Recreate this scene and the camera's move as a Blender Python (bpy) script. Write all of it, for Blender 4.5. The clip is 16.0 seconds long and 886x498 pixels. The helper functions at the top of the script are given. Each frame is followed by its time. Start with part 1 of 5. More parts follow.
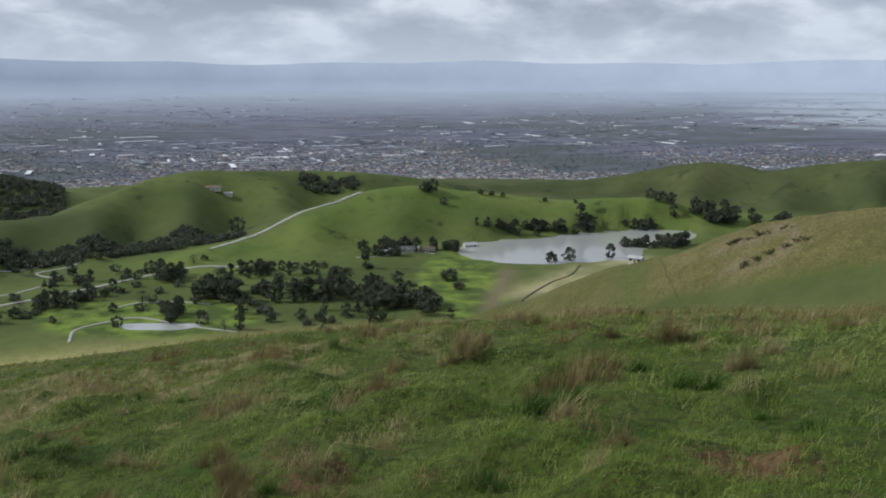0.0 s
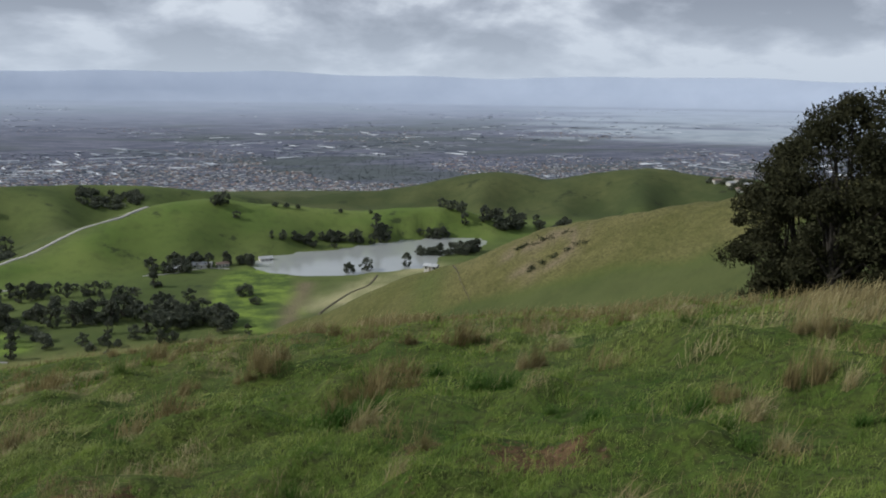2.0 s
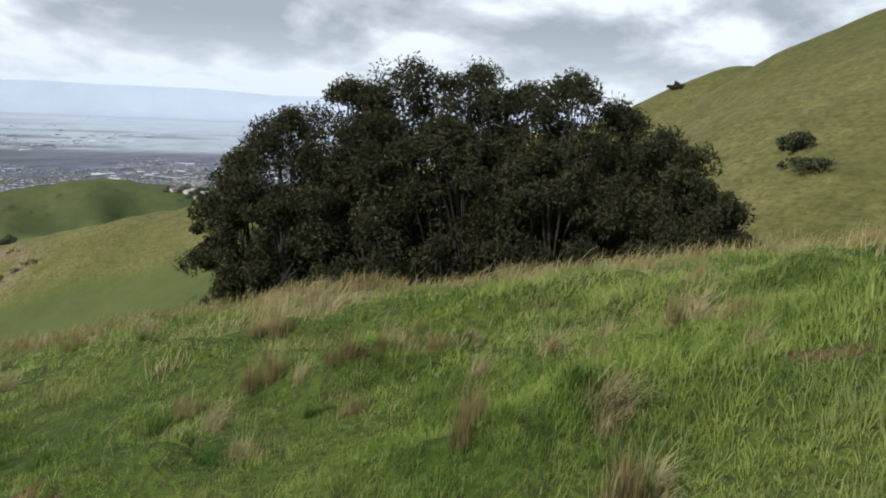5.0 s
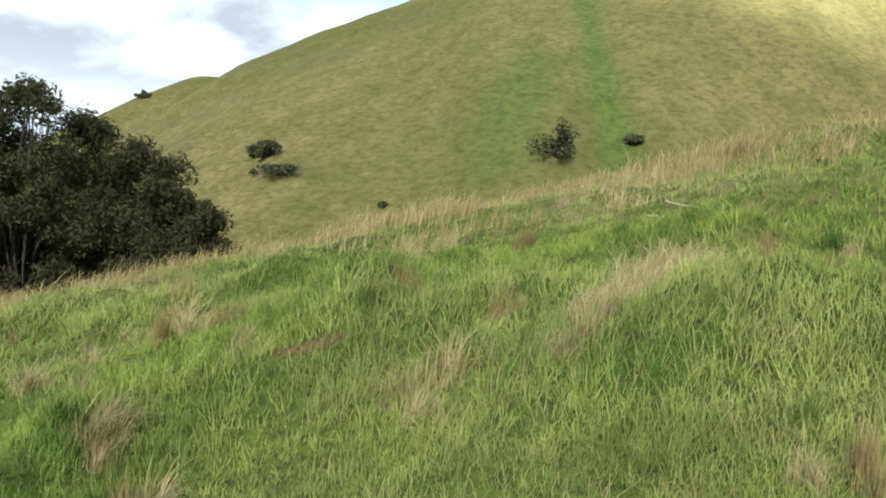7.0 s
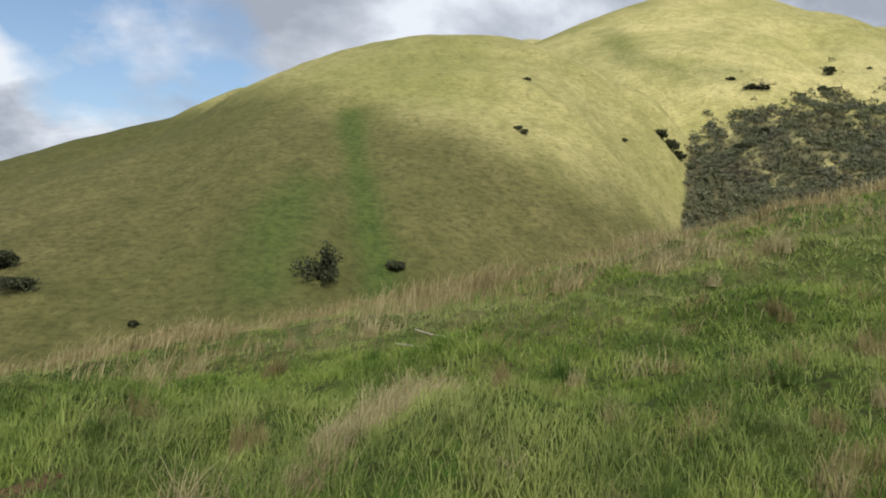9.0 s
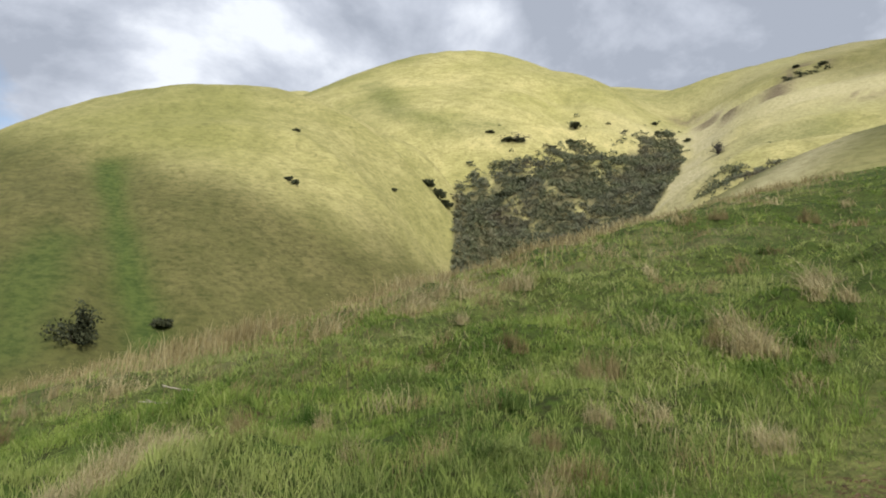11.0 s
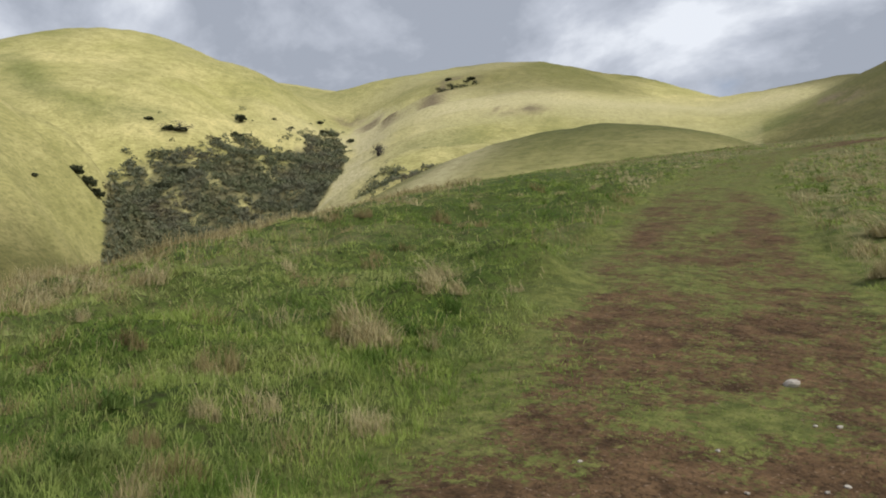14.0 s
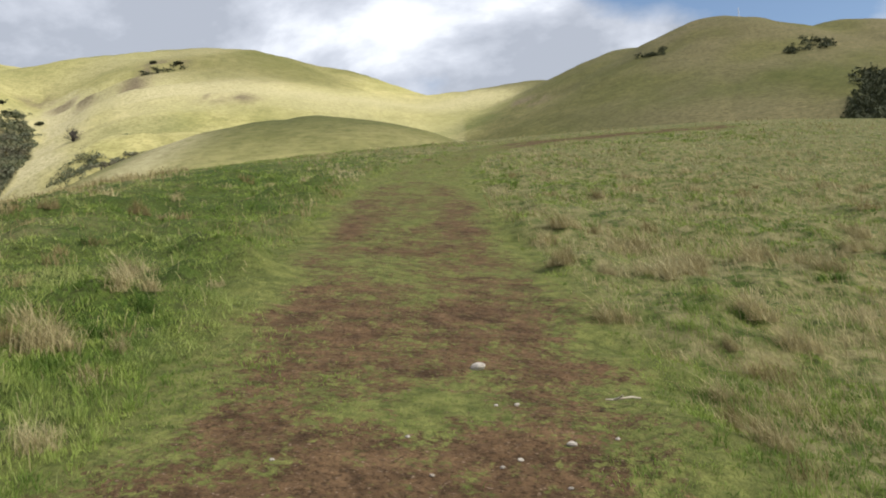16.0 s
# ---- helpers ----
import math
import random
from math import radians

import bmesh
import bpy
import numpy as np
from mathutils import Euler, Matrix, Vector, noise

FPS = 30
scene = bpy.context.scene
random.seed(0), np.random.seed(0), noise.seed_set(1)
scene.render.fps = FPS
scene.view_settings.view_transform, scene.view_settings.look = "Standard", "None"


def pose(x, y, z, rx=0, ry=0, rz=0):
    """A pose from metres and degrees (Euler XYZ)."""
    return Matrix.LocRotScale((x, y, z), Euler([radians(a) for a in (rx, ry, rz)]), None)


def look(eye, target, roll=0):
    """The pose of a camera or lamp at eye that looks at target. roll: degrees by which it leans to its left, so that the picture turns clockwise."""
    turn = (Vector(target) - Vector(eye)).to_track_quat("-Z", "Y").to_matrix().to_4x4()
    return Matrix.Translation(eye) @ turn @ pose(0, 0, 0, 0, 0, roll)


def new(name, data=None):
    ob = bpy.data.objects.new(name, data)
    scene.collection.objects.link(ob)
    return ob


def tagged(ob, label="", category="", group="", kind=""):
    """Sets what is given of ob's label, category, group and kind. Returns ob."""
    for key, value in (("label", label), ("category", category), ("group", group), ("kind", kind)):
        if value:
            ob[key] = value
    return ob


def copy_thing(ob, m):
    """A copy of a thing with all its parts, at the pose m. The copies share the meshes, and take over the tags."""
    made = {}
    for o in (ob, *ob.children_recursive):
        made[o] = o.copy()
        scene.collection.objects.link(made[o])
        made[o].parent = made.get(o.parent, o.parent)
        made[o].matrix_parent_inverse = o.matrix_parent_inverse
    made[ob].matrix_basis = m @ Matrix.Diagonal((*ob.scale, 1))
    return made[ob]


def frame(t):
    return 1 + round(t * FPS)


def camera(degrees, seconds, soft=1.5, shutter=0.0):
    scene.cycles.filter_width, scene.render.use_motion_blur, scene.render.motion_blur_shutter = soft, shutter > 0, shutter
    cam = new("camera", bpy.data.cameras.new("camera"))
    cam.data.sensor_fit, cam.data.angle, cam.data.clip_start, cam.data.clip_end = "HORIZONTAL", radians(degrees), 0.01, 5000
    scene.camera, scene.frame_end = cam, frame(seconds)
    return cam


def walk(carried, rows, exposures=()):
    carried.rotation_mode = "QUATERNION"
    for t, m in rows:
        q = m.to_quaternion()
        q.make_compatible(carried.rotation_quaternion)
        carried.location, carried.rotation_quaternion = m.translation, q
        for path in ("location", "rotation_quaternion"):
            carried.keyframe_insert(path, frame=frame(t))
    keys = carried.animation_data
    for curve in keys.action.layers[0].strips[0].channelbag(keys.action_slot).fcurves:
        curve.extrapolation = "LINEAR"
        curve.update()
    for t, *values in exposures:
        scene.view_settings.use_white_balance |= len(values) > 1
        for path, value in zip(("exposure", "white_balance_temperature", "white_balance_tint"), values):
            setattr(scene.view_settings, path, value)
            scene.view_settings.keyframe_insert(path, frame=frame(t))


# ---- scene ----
# camera: one handheld turn on the spot, from the valley round to the hills
cam = camera(55.87, 16.0, 1.95)
PATH = [
    (0.0, pose(-0.006, 0.002, -0.002, 78.40, 0.00, 0.00)),
    (0.5, pose(-0.020, 0.009, -0.007, 79.47, -0.05, -2.44)),
    (1.0, pose(-0.028, 0.018, -0.013, 79.30, -0.49, -5.81)),
    (1.5, pose(-0.014, 0.030, -0.017, 79.20, -0.85, -9.64)),
    (2.0, pose(0.010, 0.038, -0.019, 79.27, -0.82, -13.95)),
    (2.5, pose(0.031, 0.037, -0.019, 79.29, -0.99, -17.97)),
    (3.0, pose(0.054, 0.030, -0.016, 79.75, -1.26, -22.64)),
    (3.5, pose(0.083, 0.021, -0.010, 80.41, -1.36, -29.51)),
    (3.7, pose(0.092, 0.019, -0.006, 80.51, -1.54, -32.63)),
    (6.0, pose(0.101, 0.032, 0.042, 81.70, -2.54, -66.83)),
    (6.5, pose(0.095, 0.020, 0.044, 82.28, -2.22, -77.77)),
    (7.0, pose(0.095, 0.010, 0.046, 82.95, -1.99, -84.63)),
    (7.5, pose(0.092, 0.003, 0.054, 84.87, -2.16, -89.14)),
    (8.0, pose(0.083, -0.007, 0.071, 87.43, -2.50, -93.21)),
    (8.5, pose(0.069, -0.031, 0.088, 89.96, -3.35, -97.33)),
    (8.7, pose(0.061, -0.044, 0.092, 90.91, -3.81, -98.68)),
    (10.8, pose(-0.069, -0.235, 0.060, 96.36, -1.17, -113.87)),
    (11.0, pose(-0.082, -0.254, 0.057, 96.29, -0.92, -115.79)),
    (11.5, pose(-0.117, -0.299, 0.051, 95.90, -0.21, -121.26)),
    (12.0, pose(-0.151, -0.336, 0.050, 95.50, 0.17, -126.13)),
    (12.5, pose(-0.182, -0.367, 0.053, 96.19, 0.38, -129.37)),
    (13.0, pose(-0.211, -0.397, 0.054, 96.80, 0.40, -132.62)),
    (13.5, pose(-0.246, -0.432, 0.047, 96.46, 0.36, -135.63)),
    (14.0, pose(-0.282, -0.470, 0.039, 96.06, 0.62, -138.45)),
    (14.5, pose(-0.314, -0.512, 0.036, 95.74, 0.77, -140.94)),
    (15.0, pose(-0.337, -0.548, 0.037, 95.16, 1.31, -145.05)),
    (15.5, pose(-0.346, -0.572, 0.043, 94.78, 2.64, -151.49)),
    (16.0, pose(-0.347, -0.585, 0.050, 94.88, 3.08, -157.66)),
]
EXPOSURES = [(0.0, -0.2, 6000, 8), (0.5, -0.55, 6000, 8), (1.0, -0.58, 6000, 8), (1.5, -0.4, 6000, 9), (2.0, -0.3, 6000, 8), (2.5, -0.28, 6000, 8), (3.7, -0.1, 6050, 8), (6.0, 0.35, 6300, 4), (6.5, 0.45, 6300, 4), (7.0, 0.8, 6350, 4), (7.5, 0.25, 6350, 5), (8.2, -0.05, 6300, 8), (8.7, 0.0, 6300, 9), (11.0, 0.2, 6300, 10), (12.5, 0.3, 6300, 10), (13.5, -0.3, 6300, 10), (14.0, 0.0, 6320, 10), (14.5, 0.12, 6350, 10), (15.5, 0.2, 6380, 10), (16.0, 0.38, 6400, 10)]
walk(cam, PATH, EXPOSURES)

# ---- sky and sun ----
SUN_TURN, SUN_HEIGHT = -86.0, 36.0          # bearing (negative: left of the first view) and height of the sun
world = bpy.data.worlds.new("sky")
scene.world = world
world.use_nodes = True
wt = world.node_tree
wt.nodes.clear()


def wnode(kind, **values):
    n = wt.nodes.new(kind)
    for key, value in values.items():
        if isinstance(value, (int, float, tuple)) and key in n.inputs:
            n.inputs[key].default_value = value
    return n


w_out, w_bg = wnode("ShaderNodeOutputWorld"), wnode("ShaderNodeBackground", Strength=1.0)
w_sky = wnode("ShaderNodeTexSky")
w_sky.sky_type, w_sky.sun_disc = "NISHITA", False
w_sky.sun_elevation, w_sky.sun_rotation = radians(SUN_HEIGHT), radians(SUN_TURN)
w_sky.altitude, w_sky.air_density, w_sky.dust_density = 300, 1.0, 1.5
w_dim = wnode("ShaderNodeVectorMath")
w_dim.operation = "SCALE"
w_dim.inputs["Scale"].default_value = 0.12
w_co = wnode("ShaderNodeTexCoord")
w_split, w_join = wnode("ShaderNodeSeparateXYZ"), wnode("ShaderNodeCombineXYZ")
w_up = wnode("ShaderNodeMath")
w_up.operation, w_up.inputs[1].default_value = "MAXIMUM", 0.0
w_lift = wnode("ShaderNodeMath")
w_lift.operation, w_lift.inputs[1].default_value = "ADD", 0.36
w_dx, w_dy = wnode("ShaderNodeMath"), wnode("ShaderNodeMath")
w_dx.operation = w_dy.operation = "DIVIDE"
w_cover = wnode("ShaderNodeTexNoise", Scale=1.3, Detail=7.0, Roughness=0.55, Distortion=0.1)
w_shade = wnode("ShaderNodeTexNoise", Scale=2.1, Detail=10.0, Roughness=0.56, Distortion=0.2)
w_ramp, w_tone = wnode("ShaderNodeValToRGB"), wnode("ShaderNodeValToRGB")
w_ramp.color_ramp.elements[0].position, w_ramp.color_ramp.elements[1].position = 0.28, 0.38
w_ramp.color_ramp.elements[0].color, w_ramp.color_ramp.elements[1].color = (0.0, 0.0, 0.0, 1), (1, 1, 1, 1)
w_tone.color_ramp.elements.new(0.5)
for el, (p, c) in zip(w_tone.color_ramp.elements, ((0.42, (0.38, 0.41, 0.47, 1)), (0.50, (0.55, 0.58, 0.645, 1)), (0.58, (0.84, 0.865, 0.91, 1)))):
    el.position, el.color = p, c

w_mix = wnode("ShaderNodeMix")
w_mix.data_type = "RGBA"
link = wt.links.new
link(w_co.outputs["Generated"], w_split.inputs[0])
link(w_split.outputs["Z"], w_up.inputs[0])
link(w_up.outputs[0], w_lift.inputs[0])
link(w_split.outputs["X"], w_dx.inputs[0])
link(w_lift.outputs[0], w_dx.inputs[1])
link(w_split.outputs["Y"], w_dy.inputs[0])
link(w_lift.outputs[0], w_dy.inputs[1])
link(w_dx.outputs[0], w_join.inputs["X"])
link(w_dy.outputs[0], w_join.inputs["Y"])
link(w_join.outputs[0], w_cover.inputs["Vector"])
link(w_join.outputs[0], w_shade.inputs["Vector"])


def towards(turn, height, inner, outer, amount):
    """A broad soft region of the sky round one direction, 0 outside and amount in its middle."""
    d = wnode("ShaderNodeVectorMath")
    d.operation = "DOT_PRODUCT"
    c = math.cos(radians(height))
    d.inputs[1].default_value = (math.sin(radians(turn)) * c, math.cos(radians(turn)) * c, math.sin(radians(height)))
    m = wnode("ShaderNodeMapRange")
    m.interpolation_type = "SMOOTHSTEP"
    for key, v in (("From Min", math.cos(radians(outer))), ("From Max", math.cos(radians(inner))), ("To Min", 0.0), ("To Max", amount)):
        m.inputs[key].default_value = v
    link(w_co.outputs["Generated"], d.inputs[0])
    link(d.outputs["Value"], m.inputs["Value"])
    return m.outputs["Result"]


def total(*sockets):
    last = sockets[0]
    for other in sockets[1:]:
        n = wnode("ShaderNodeMath")
        n.operation = "ADD"
        link(last, n.inputs[0])
        link(other, n.inputs[1])
        last = n.outputs[0]
    return last


# the cloud thins to blue over the last hill and above the oaks, and is heaviest over the gully
link(total(w_cover.outputs["Fac"], towards(179, 25, 4, 14, -0.28), towards(80, 17, 3, 13, -0.16)), w_ramp.inputs["Fac"])
link(total(w_shade.outputs["Fac"], towards(114, 20, 20, 46, -0.085), towards(160, 18, 6, 24, -0.02), towards(74, 12, 6, 26, 0.03)), w_tone.inputs["Fac"])
link(w_sky.outputs["Color"], w_dim.inputs[0])
link(w_ramp.outputs["Color"], w_mix.inputs["Factor"])
link(w_dim.outputs[0], w_mix.inputs["A"])
link(w_tone.outputs["Color"], w_mix.inputs["B"])
w_low, w_pale = wnode("ShaderNodeValToRGB"), wnode("ShaderNodeMix")
w_low.color_ramp.elements[0].position, w_low.color_ramp.elements[1].position = 0.0, 0.10
w_low.color_ramp.elements[0].color, w_low.color_ramp.elements[1].color = (0.85, 0.85, 0.85, 1), (0, 0, 0, 1)
w_pale.data_type = "RGBA"
w_pale.inputs["B"].default_value = (0.68, 0.73, 0.80, 1)
link(w_split.outputs["Z"], w_low.inputs["Fac"])
link(w_low.outputs["Color"], w_pale.inputs["Factor"])
link(w_mix.outputs["Result"], w_pale.inputs["A"])
link(w_pale.outputs["Result"], w_bg.inputs["Color"])
link(w_bg.outputs[0], w_out.inputs["Surface"])

sun = new("sun", bpy.data.lights.new("sun", "SUN"))
sun.data.energy, sun.data.angle, sun.data.color = 3.3, radians(1.5), (1.0, 0.94, 0.82)
sx, sy = math.sin(radians(SUN_TURN)) * math.cos(radians(SUN_HEIGHT)), math.cos(radians(SUN_TURN)) * math.cos(radians(SUN_HEIGHT))
sun.matrix_world = look((sx * 100, sy * 100, math.sin(radians(SUN_HEIGHT)) * 100), (0, 0, 0))

# ---- materials ----
class Nodes:
    """A small builder of node materials."""

    def __init__(self, name, roughness=0.8, specular=0.3):
        self.mat = bpy.data.materials.new(name)
        self.mat.use_nodes = True
        self.t = self.mat.node_tree
        self.bsdf = self.t.nodes["Principled BSDF"]
        self.bsdf.inputs["Roughness"].default_value = roughness
        self.bsdf.inputs["Specular IOR Level"].default_value = specular
        self.place = self.t.nodes.new("ShaderNodeNewGeometry").outputs["Position"]

    def put(self, socket, value):
        if isinstance(value, bpy.types.NodeSocket):
            self.t.links.new(value, socket)
        else:
            socket.default_value = value
        return self

    def noise(self, scale, detail=4.0, rough=0.55, distort=0.0, stretch=None):
        n = self.t.nodes.new("ShaderNodeTexNoise")
        place = self.place
        if stretch:
            m = self.t.nodes.new("ShaderNodeMapping")
            m.inputs["Scale"].default_value = stretch
            self.t.links.new(place, m.inputs["Vector"])
            place = m.outputs[0]
        self.t.links.new(place, n.inputs["Vector"])
        for key, v in (("Scale", scale), ("Detail", detail), ("Roughness", rough), ("Distortion", distort)):
            n.inputs[key].default_value = v
        return n.outputs["Fac"]

    def ramp(self, fac, *stops):
        n = self.t.nodes.new("ShaderNodeValToRGB")
        e = n.color_ramp.elements
        while len(e) < len(stops):
            e.new(0.5)
        for el, (p, c) in zip(e, stops):
            el.position, el.color = p, (*c, 1) if isinstance(c, tuple) else (c, c, c, 1)
        self.put(n.inputs["Fac"], fac)
        return n.outputs["Color"]

    def mix(self, fac, a, b, mode="MIX"):
        n = self.t.nodes.new("ShaderNodeMix")
        n.data_type, n.blend_type = "RGBA", mode
        for key, v in (("Factor", fac), ("A", a), ("B", b)):
            self.put(n.inputs[key], (*v, 1) if isinstance(v, tuple) and len(v) == 3 else v)
        return n.outputs["Result"]

    def math(self, op, a, b=0.0, c=0.0):
        n = self.t.nodes.new("ShaderNodeMath")
        n.operation = op
        for k, v in enumerate((a, b, c)):
            self.put(n.inputs[k], v)
        return n.outputs[0]

    def attr(self, name):
        n = self.t.nodes.new("ShaderNodeAttribute")
        n.attribute_name = name
        return n.outputs["Fac"]

    def random(self, island=False):
        if island:
            return self.t.nodes.new("ShaderNodeNewGeometry").outputs["Random Per Island"]
        return self.t.nodes.new("ShaderNodeObjectInfo").outputs["Random"]

    def bump(self, height, strength=0.4, distance=0.05):
        n = self.t.nodes.new("ShaderNodeBump")
        n.inputs["Strength"].default_value, n.inputs["Distance"].default_value = strength, distance
        self.put(n.inputs["Height"], height)
        self.t.links.new(n.outputs[0], self.bsdf.inputs["Normal"])
        return self

    def glow_through(self, color, share):
        """Lets part of the light through, as thin leaves do."""
        t = self.t.nodes.new("ShaderNodeBsdfTranslucent")
        m = self.t.nodes.new("ShaderNodeMixShader")
        self.put(t.inputs["Color"], color)
        m.inputs["Fac"].default_value = share
        self.t.links.new(self.bsdf.outputs[0], m.inputs[1])
        self.t.links.new(t.outputs[0], m.inputs[2])
        self.t.links.new(m.outputs[0], self.t.nodes["Material Output"].inputs["Surface"])
        return self

    def done(self, color=None, roughness=None):
        if color is not None:
            self.put(self.bsdf.inputs["Base Color"], (*color, 1) if isinstance(color, tuple) else color)
        if roughness is not None:
            self.put(self.bsdf.inputs["Roughness"], roughness)
        return self.mat


def ground_material():
    m = Nodes("meadow_and_land", 0.95, 0.1)
    mid, fine = m.noise(0.8, 6, 0.68), m.noise(13.0, 5, 0.7)
    # near meadow: short green grass over dark earth, with old thatch
    near = m.mix(m.ramp(mid, (0.35, 0.0), (0.68, 1.0)), (0.046, 0.085, 0.014), (0.110, 0.135, 0.030))
    near = m.mix(m.ramp(fine, (0.38, 0.85), (0.56, 0.0)), near, (0.034, 0.036, 0.014))
    near = m.mix(m.math("MULTIPLY", m.attr("thatch"), m.ramp(m.noise(3.2, 6, 0.72), (0.40, 0.0), (0.60, 0.85))), near, (0.255, 0.220, 0.110))
    near = m.mix(m.attr("lane"), near, m.mix(m.ramp(m.noise(6.0, 6, 0.7), (0.38, 0.0), (0.60, 1.0)), (0.078, 0.092, 0.026), (0.170, 0.180, 0.054)))
    # dry hill grass, with cattle terraces along the contours and greener flushes
    hill_mid, hill_fine = m.noise(0.020, 6, 0.62), m.noise(0.72, 7, 0.74, 0.0, (1, 1, 1.8))
    terraces = m.noise(1.0, 6, 0.70, 0.8, (0.30, 0.30, 2.2))
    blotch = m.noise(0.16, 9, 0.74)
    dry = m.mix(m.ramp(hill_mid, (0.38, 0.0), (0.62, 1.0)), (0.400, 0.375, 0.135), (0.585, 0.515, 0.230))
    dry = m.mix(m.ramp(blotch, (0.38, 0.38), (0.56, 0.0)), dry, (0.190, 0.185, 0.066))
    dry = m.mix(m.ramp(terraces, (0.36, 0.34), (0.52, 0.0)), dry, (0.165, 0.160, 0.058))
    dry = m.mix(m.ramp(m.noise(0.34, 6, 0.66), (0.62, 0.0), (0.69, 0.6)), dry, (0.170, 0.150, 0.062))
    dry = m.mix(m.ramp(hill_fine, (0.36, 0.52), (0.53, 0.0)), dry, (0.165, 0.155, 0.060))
    # olive: darker hill grass, also standing in for cloud shade on the hills
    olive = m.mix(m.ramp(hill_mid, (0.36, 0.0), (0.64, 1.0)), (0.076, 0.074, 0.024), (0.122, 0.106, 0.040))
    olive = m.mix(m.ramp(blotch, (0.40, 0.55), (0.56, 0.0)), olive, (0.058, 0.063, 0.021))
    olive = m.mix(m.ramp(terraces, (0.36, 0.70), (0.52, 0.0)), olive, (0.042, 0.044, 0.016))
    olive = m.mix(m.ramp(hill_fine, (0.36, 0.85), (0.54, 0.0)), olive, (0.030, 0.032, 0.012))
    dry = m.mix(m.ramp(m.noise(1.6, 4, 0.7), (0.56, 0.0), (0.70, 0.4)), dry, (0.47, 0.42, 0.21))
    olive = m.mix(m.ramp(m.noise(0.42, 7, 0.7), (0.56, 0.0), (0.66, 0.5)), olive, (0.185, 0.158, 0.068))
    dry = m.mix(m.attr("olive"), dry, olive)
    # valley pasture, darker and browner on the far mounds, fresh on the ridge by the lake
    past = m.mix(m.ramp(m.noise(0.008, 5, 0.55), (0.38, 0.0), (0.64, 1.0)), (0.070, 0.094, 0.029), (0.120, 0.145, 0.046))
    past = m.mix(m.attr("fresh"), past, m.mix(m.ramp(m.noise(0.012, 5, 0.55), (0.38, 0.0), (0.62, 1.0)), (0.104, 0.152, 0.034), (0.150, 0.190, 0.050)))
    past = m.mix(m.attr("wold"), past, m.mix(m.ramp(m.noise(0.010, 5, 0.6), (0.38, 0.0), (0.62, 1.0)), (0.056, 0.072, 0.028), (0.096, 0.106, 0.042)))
    past = m.mix(m.ramp(m.noise(0.07, 6, 0.7), (0.34, 0.35), (0.52, 0.0)), past, (0.050, 0.060, 0.024))
    past = m.mix(m.ramp(m.noise(0.022, 7, 0.66), (0.60, 0.0), (0.66, 0.75)), past, (0.034, 0.042, 0.022))
    lawn = m.mix(m.ramp(m.noise(0.035, 6, 0.62), (0.42, 0.0), (0.58, 1.0)), (0.070, 0.104, 0.028), (0.175, 0.240, 0.046))
    soil = m.mix(m.ramp(m.noise(4.0, 7, 0.7), (0.36, 0.0), (0.64, 1.0)), (0.056, 0.034, 0.018), (0.166, 0.102, 0.054))
    soil = m.mix(m.ramp(m.noise(26.0, 4, 0.7), (0.36, 0.75), (0.50, 0.0)), soil, (0.032, 0.020, 0.010))
    soil = m.mix(m.ramp(m.noise(38, 3), (0.64, 0.0), (0.7, 0.7)), soil, (0.27, 0.20, 0.14))
    # town: the blue-grey tint stands in for haze over the plain
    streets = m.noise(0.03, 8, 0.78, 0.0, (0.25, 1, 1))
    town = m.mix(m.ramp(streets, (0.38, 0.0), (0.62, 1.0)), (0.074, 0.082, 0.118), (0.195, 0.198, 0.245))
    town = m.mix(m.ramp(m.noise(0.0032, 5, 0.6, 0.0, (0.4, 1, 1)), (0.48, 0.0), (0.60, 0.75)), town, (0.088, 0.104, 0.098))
    bay = m.mix(m.ramp(m.noise(0.01, 4), (0.4, 0.0), (0.6, 1.0)), (0.290, 0.325, 0.365), (0.370, 0.405, 0.445))
    # pale blue of the far range: distance haze put into the colour
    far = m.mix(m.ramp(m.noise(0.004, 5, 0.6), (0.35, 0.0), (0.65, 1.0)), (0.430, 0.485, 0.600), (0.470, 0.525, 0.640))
    bare = m.mix(m.ramp(hill_fine, (0.35, 0.0), (0.6, 1.0)), (0.10, 0.080, 0.050), (0.23, 0.185, 0.115))
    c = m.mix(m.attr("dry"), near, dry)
    c = m.mix(m.attr("flush"), c, m.mix(m.ramp(hill_fine, (0.36, 0.0), (0.58, 1.0)), (0.036, 0.066, 0.016), (0.088, 0.125, 0.030)))
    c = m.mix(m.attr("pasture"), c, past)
    c = m.mix(m.attr("lawn"), c, lawn)
    c = m.mix(m.attr("straw"), c, m.mix(m.ramp(hill_fine, (0.36, 0.0), (0.6, 1.0)), (0.36, 0.32, 0.16), (0.58, 0.52, 0.31)))
    c = m.mix(m.attr("bare"), c, bare)
    c = m.mix(m.attr("brush"), c, m.mix(m.ramp(hill_fine, (0.38, 0.0), (0.56, 1.0)), (0.070, 0.068, 0.038), (0.170, 0.155, 0.082)))
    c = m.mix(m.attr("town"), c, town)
    c = m.mix(m.attr("bay"), c, bay)
    # range also veils the plain from 2500 m on with that haze colour
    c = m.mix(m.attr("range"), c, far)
    worn = m.math("ADD", m.attr("soil"), m.math("ADD", m.math("MULTIPLY", m.math("SUBTRACT", m.noise(5.0, 6, 0.72), 0.5), 2.0), m.math("MULTIPLY", m.math("SUBTRACT", m.noise(19.0, 6, 0.75), 0.5), 3.2)))
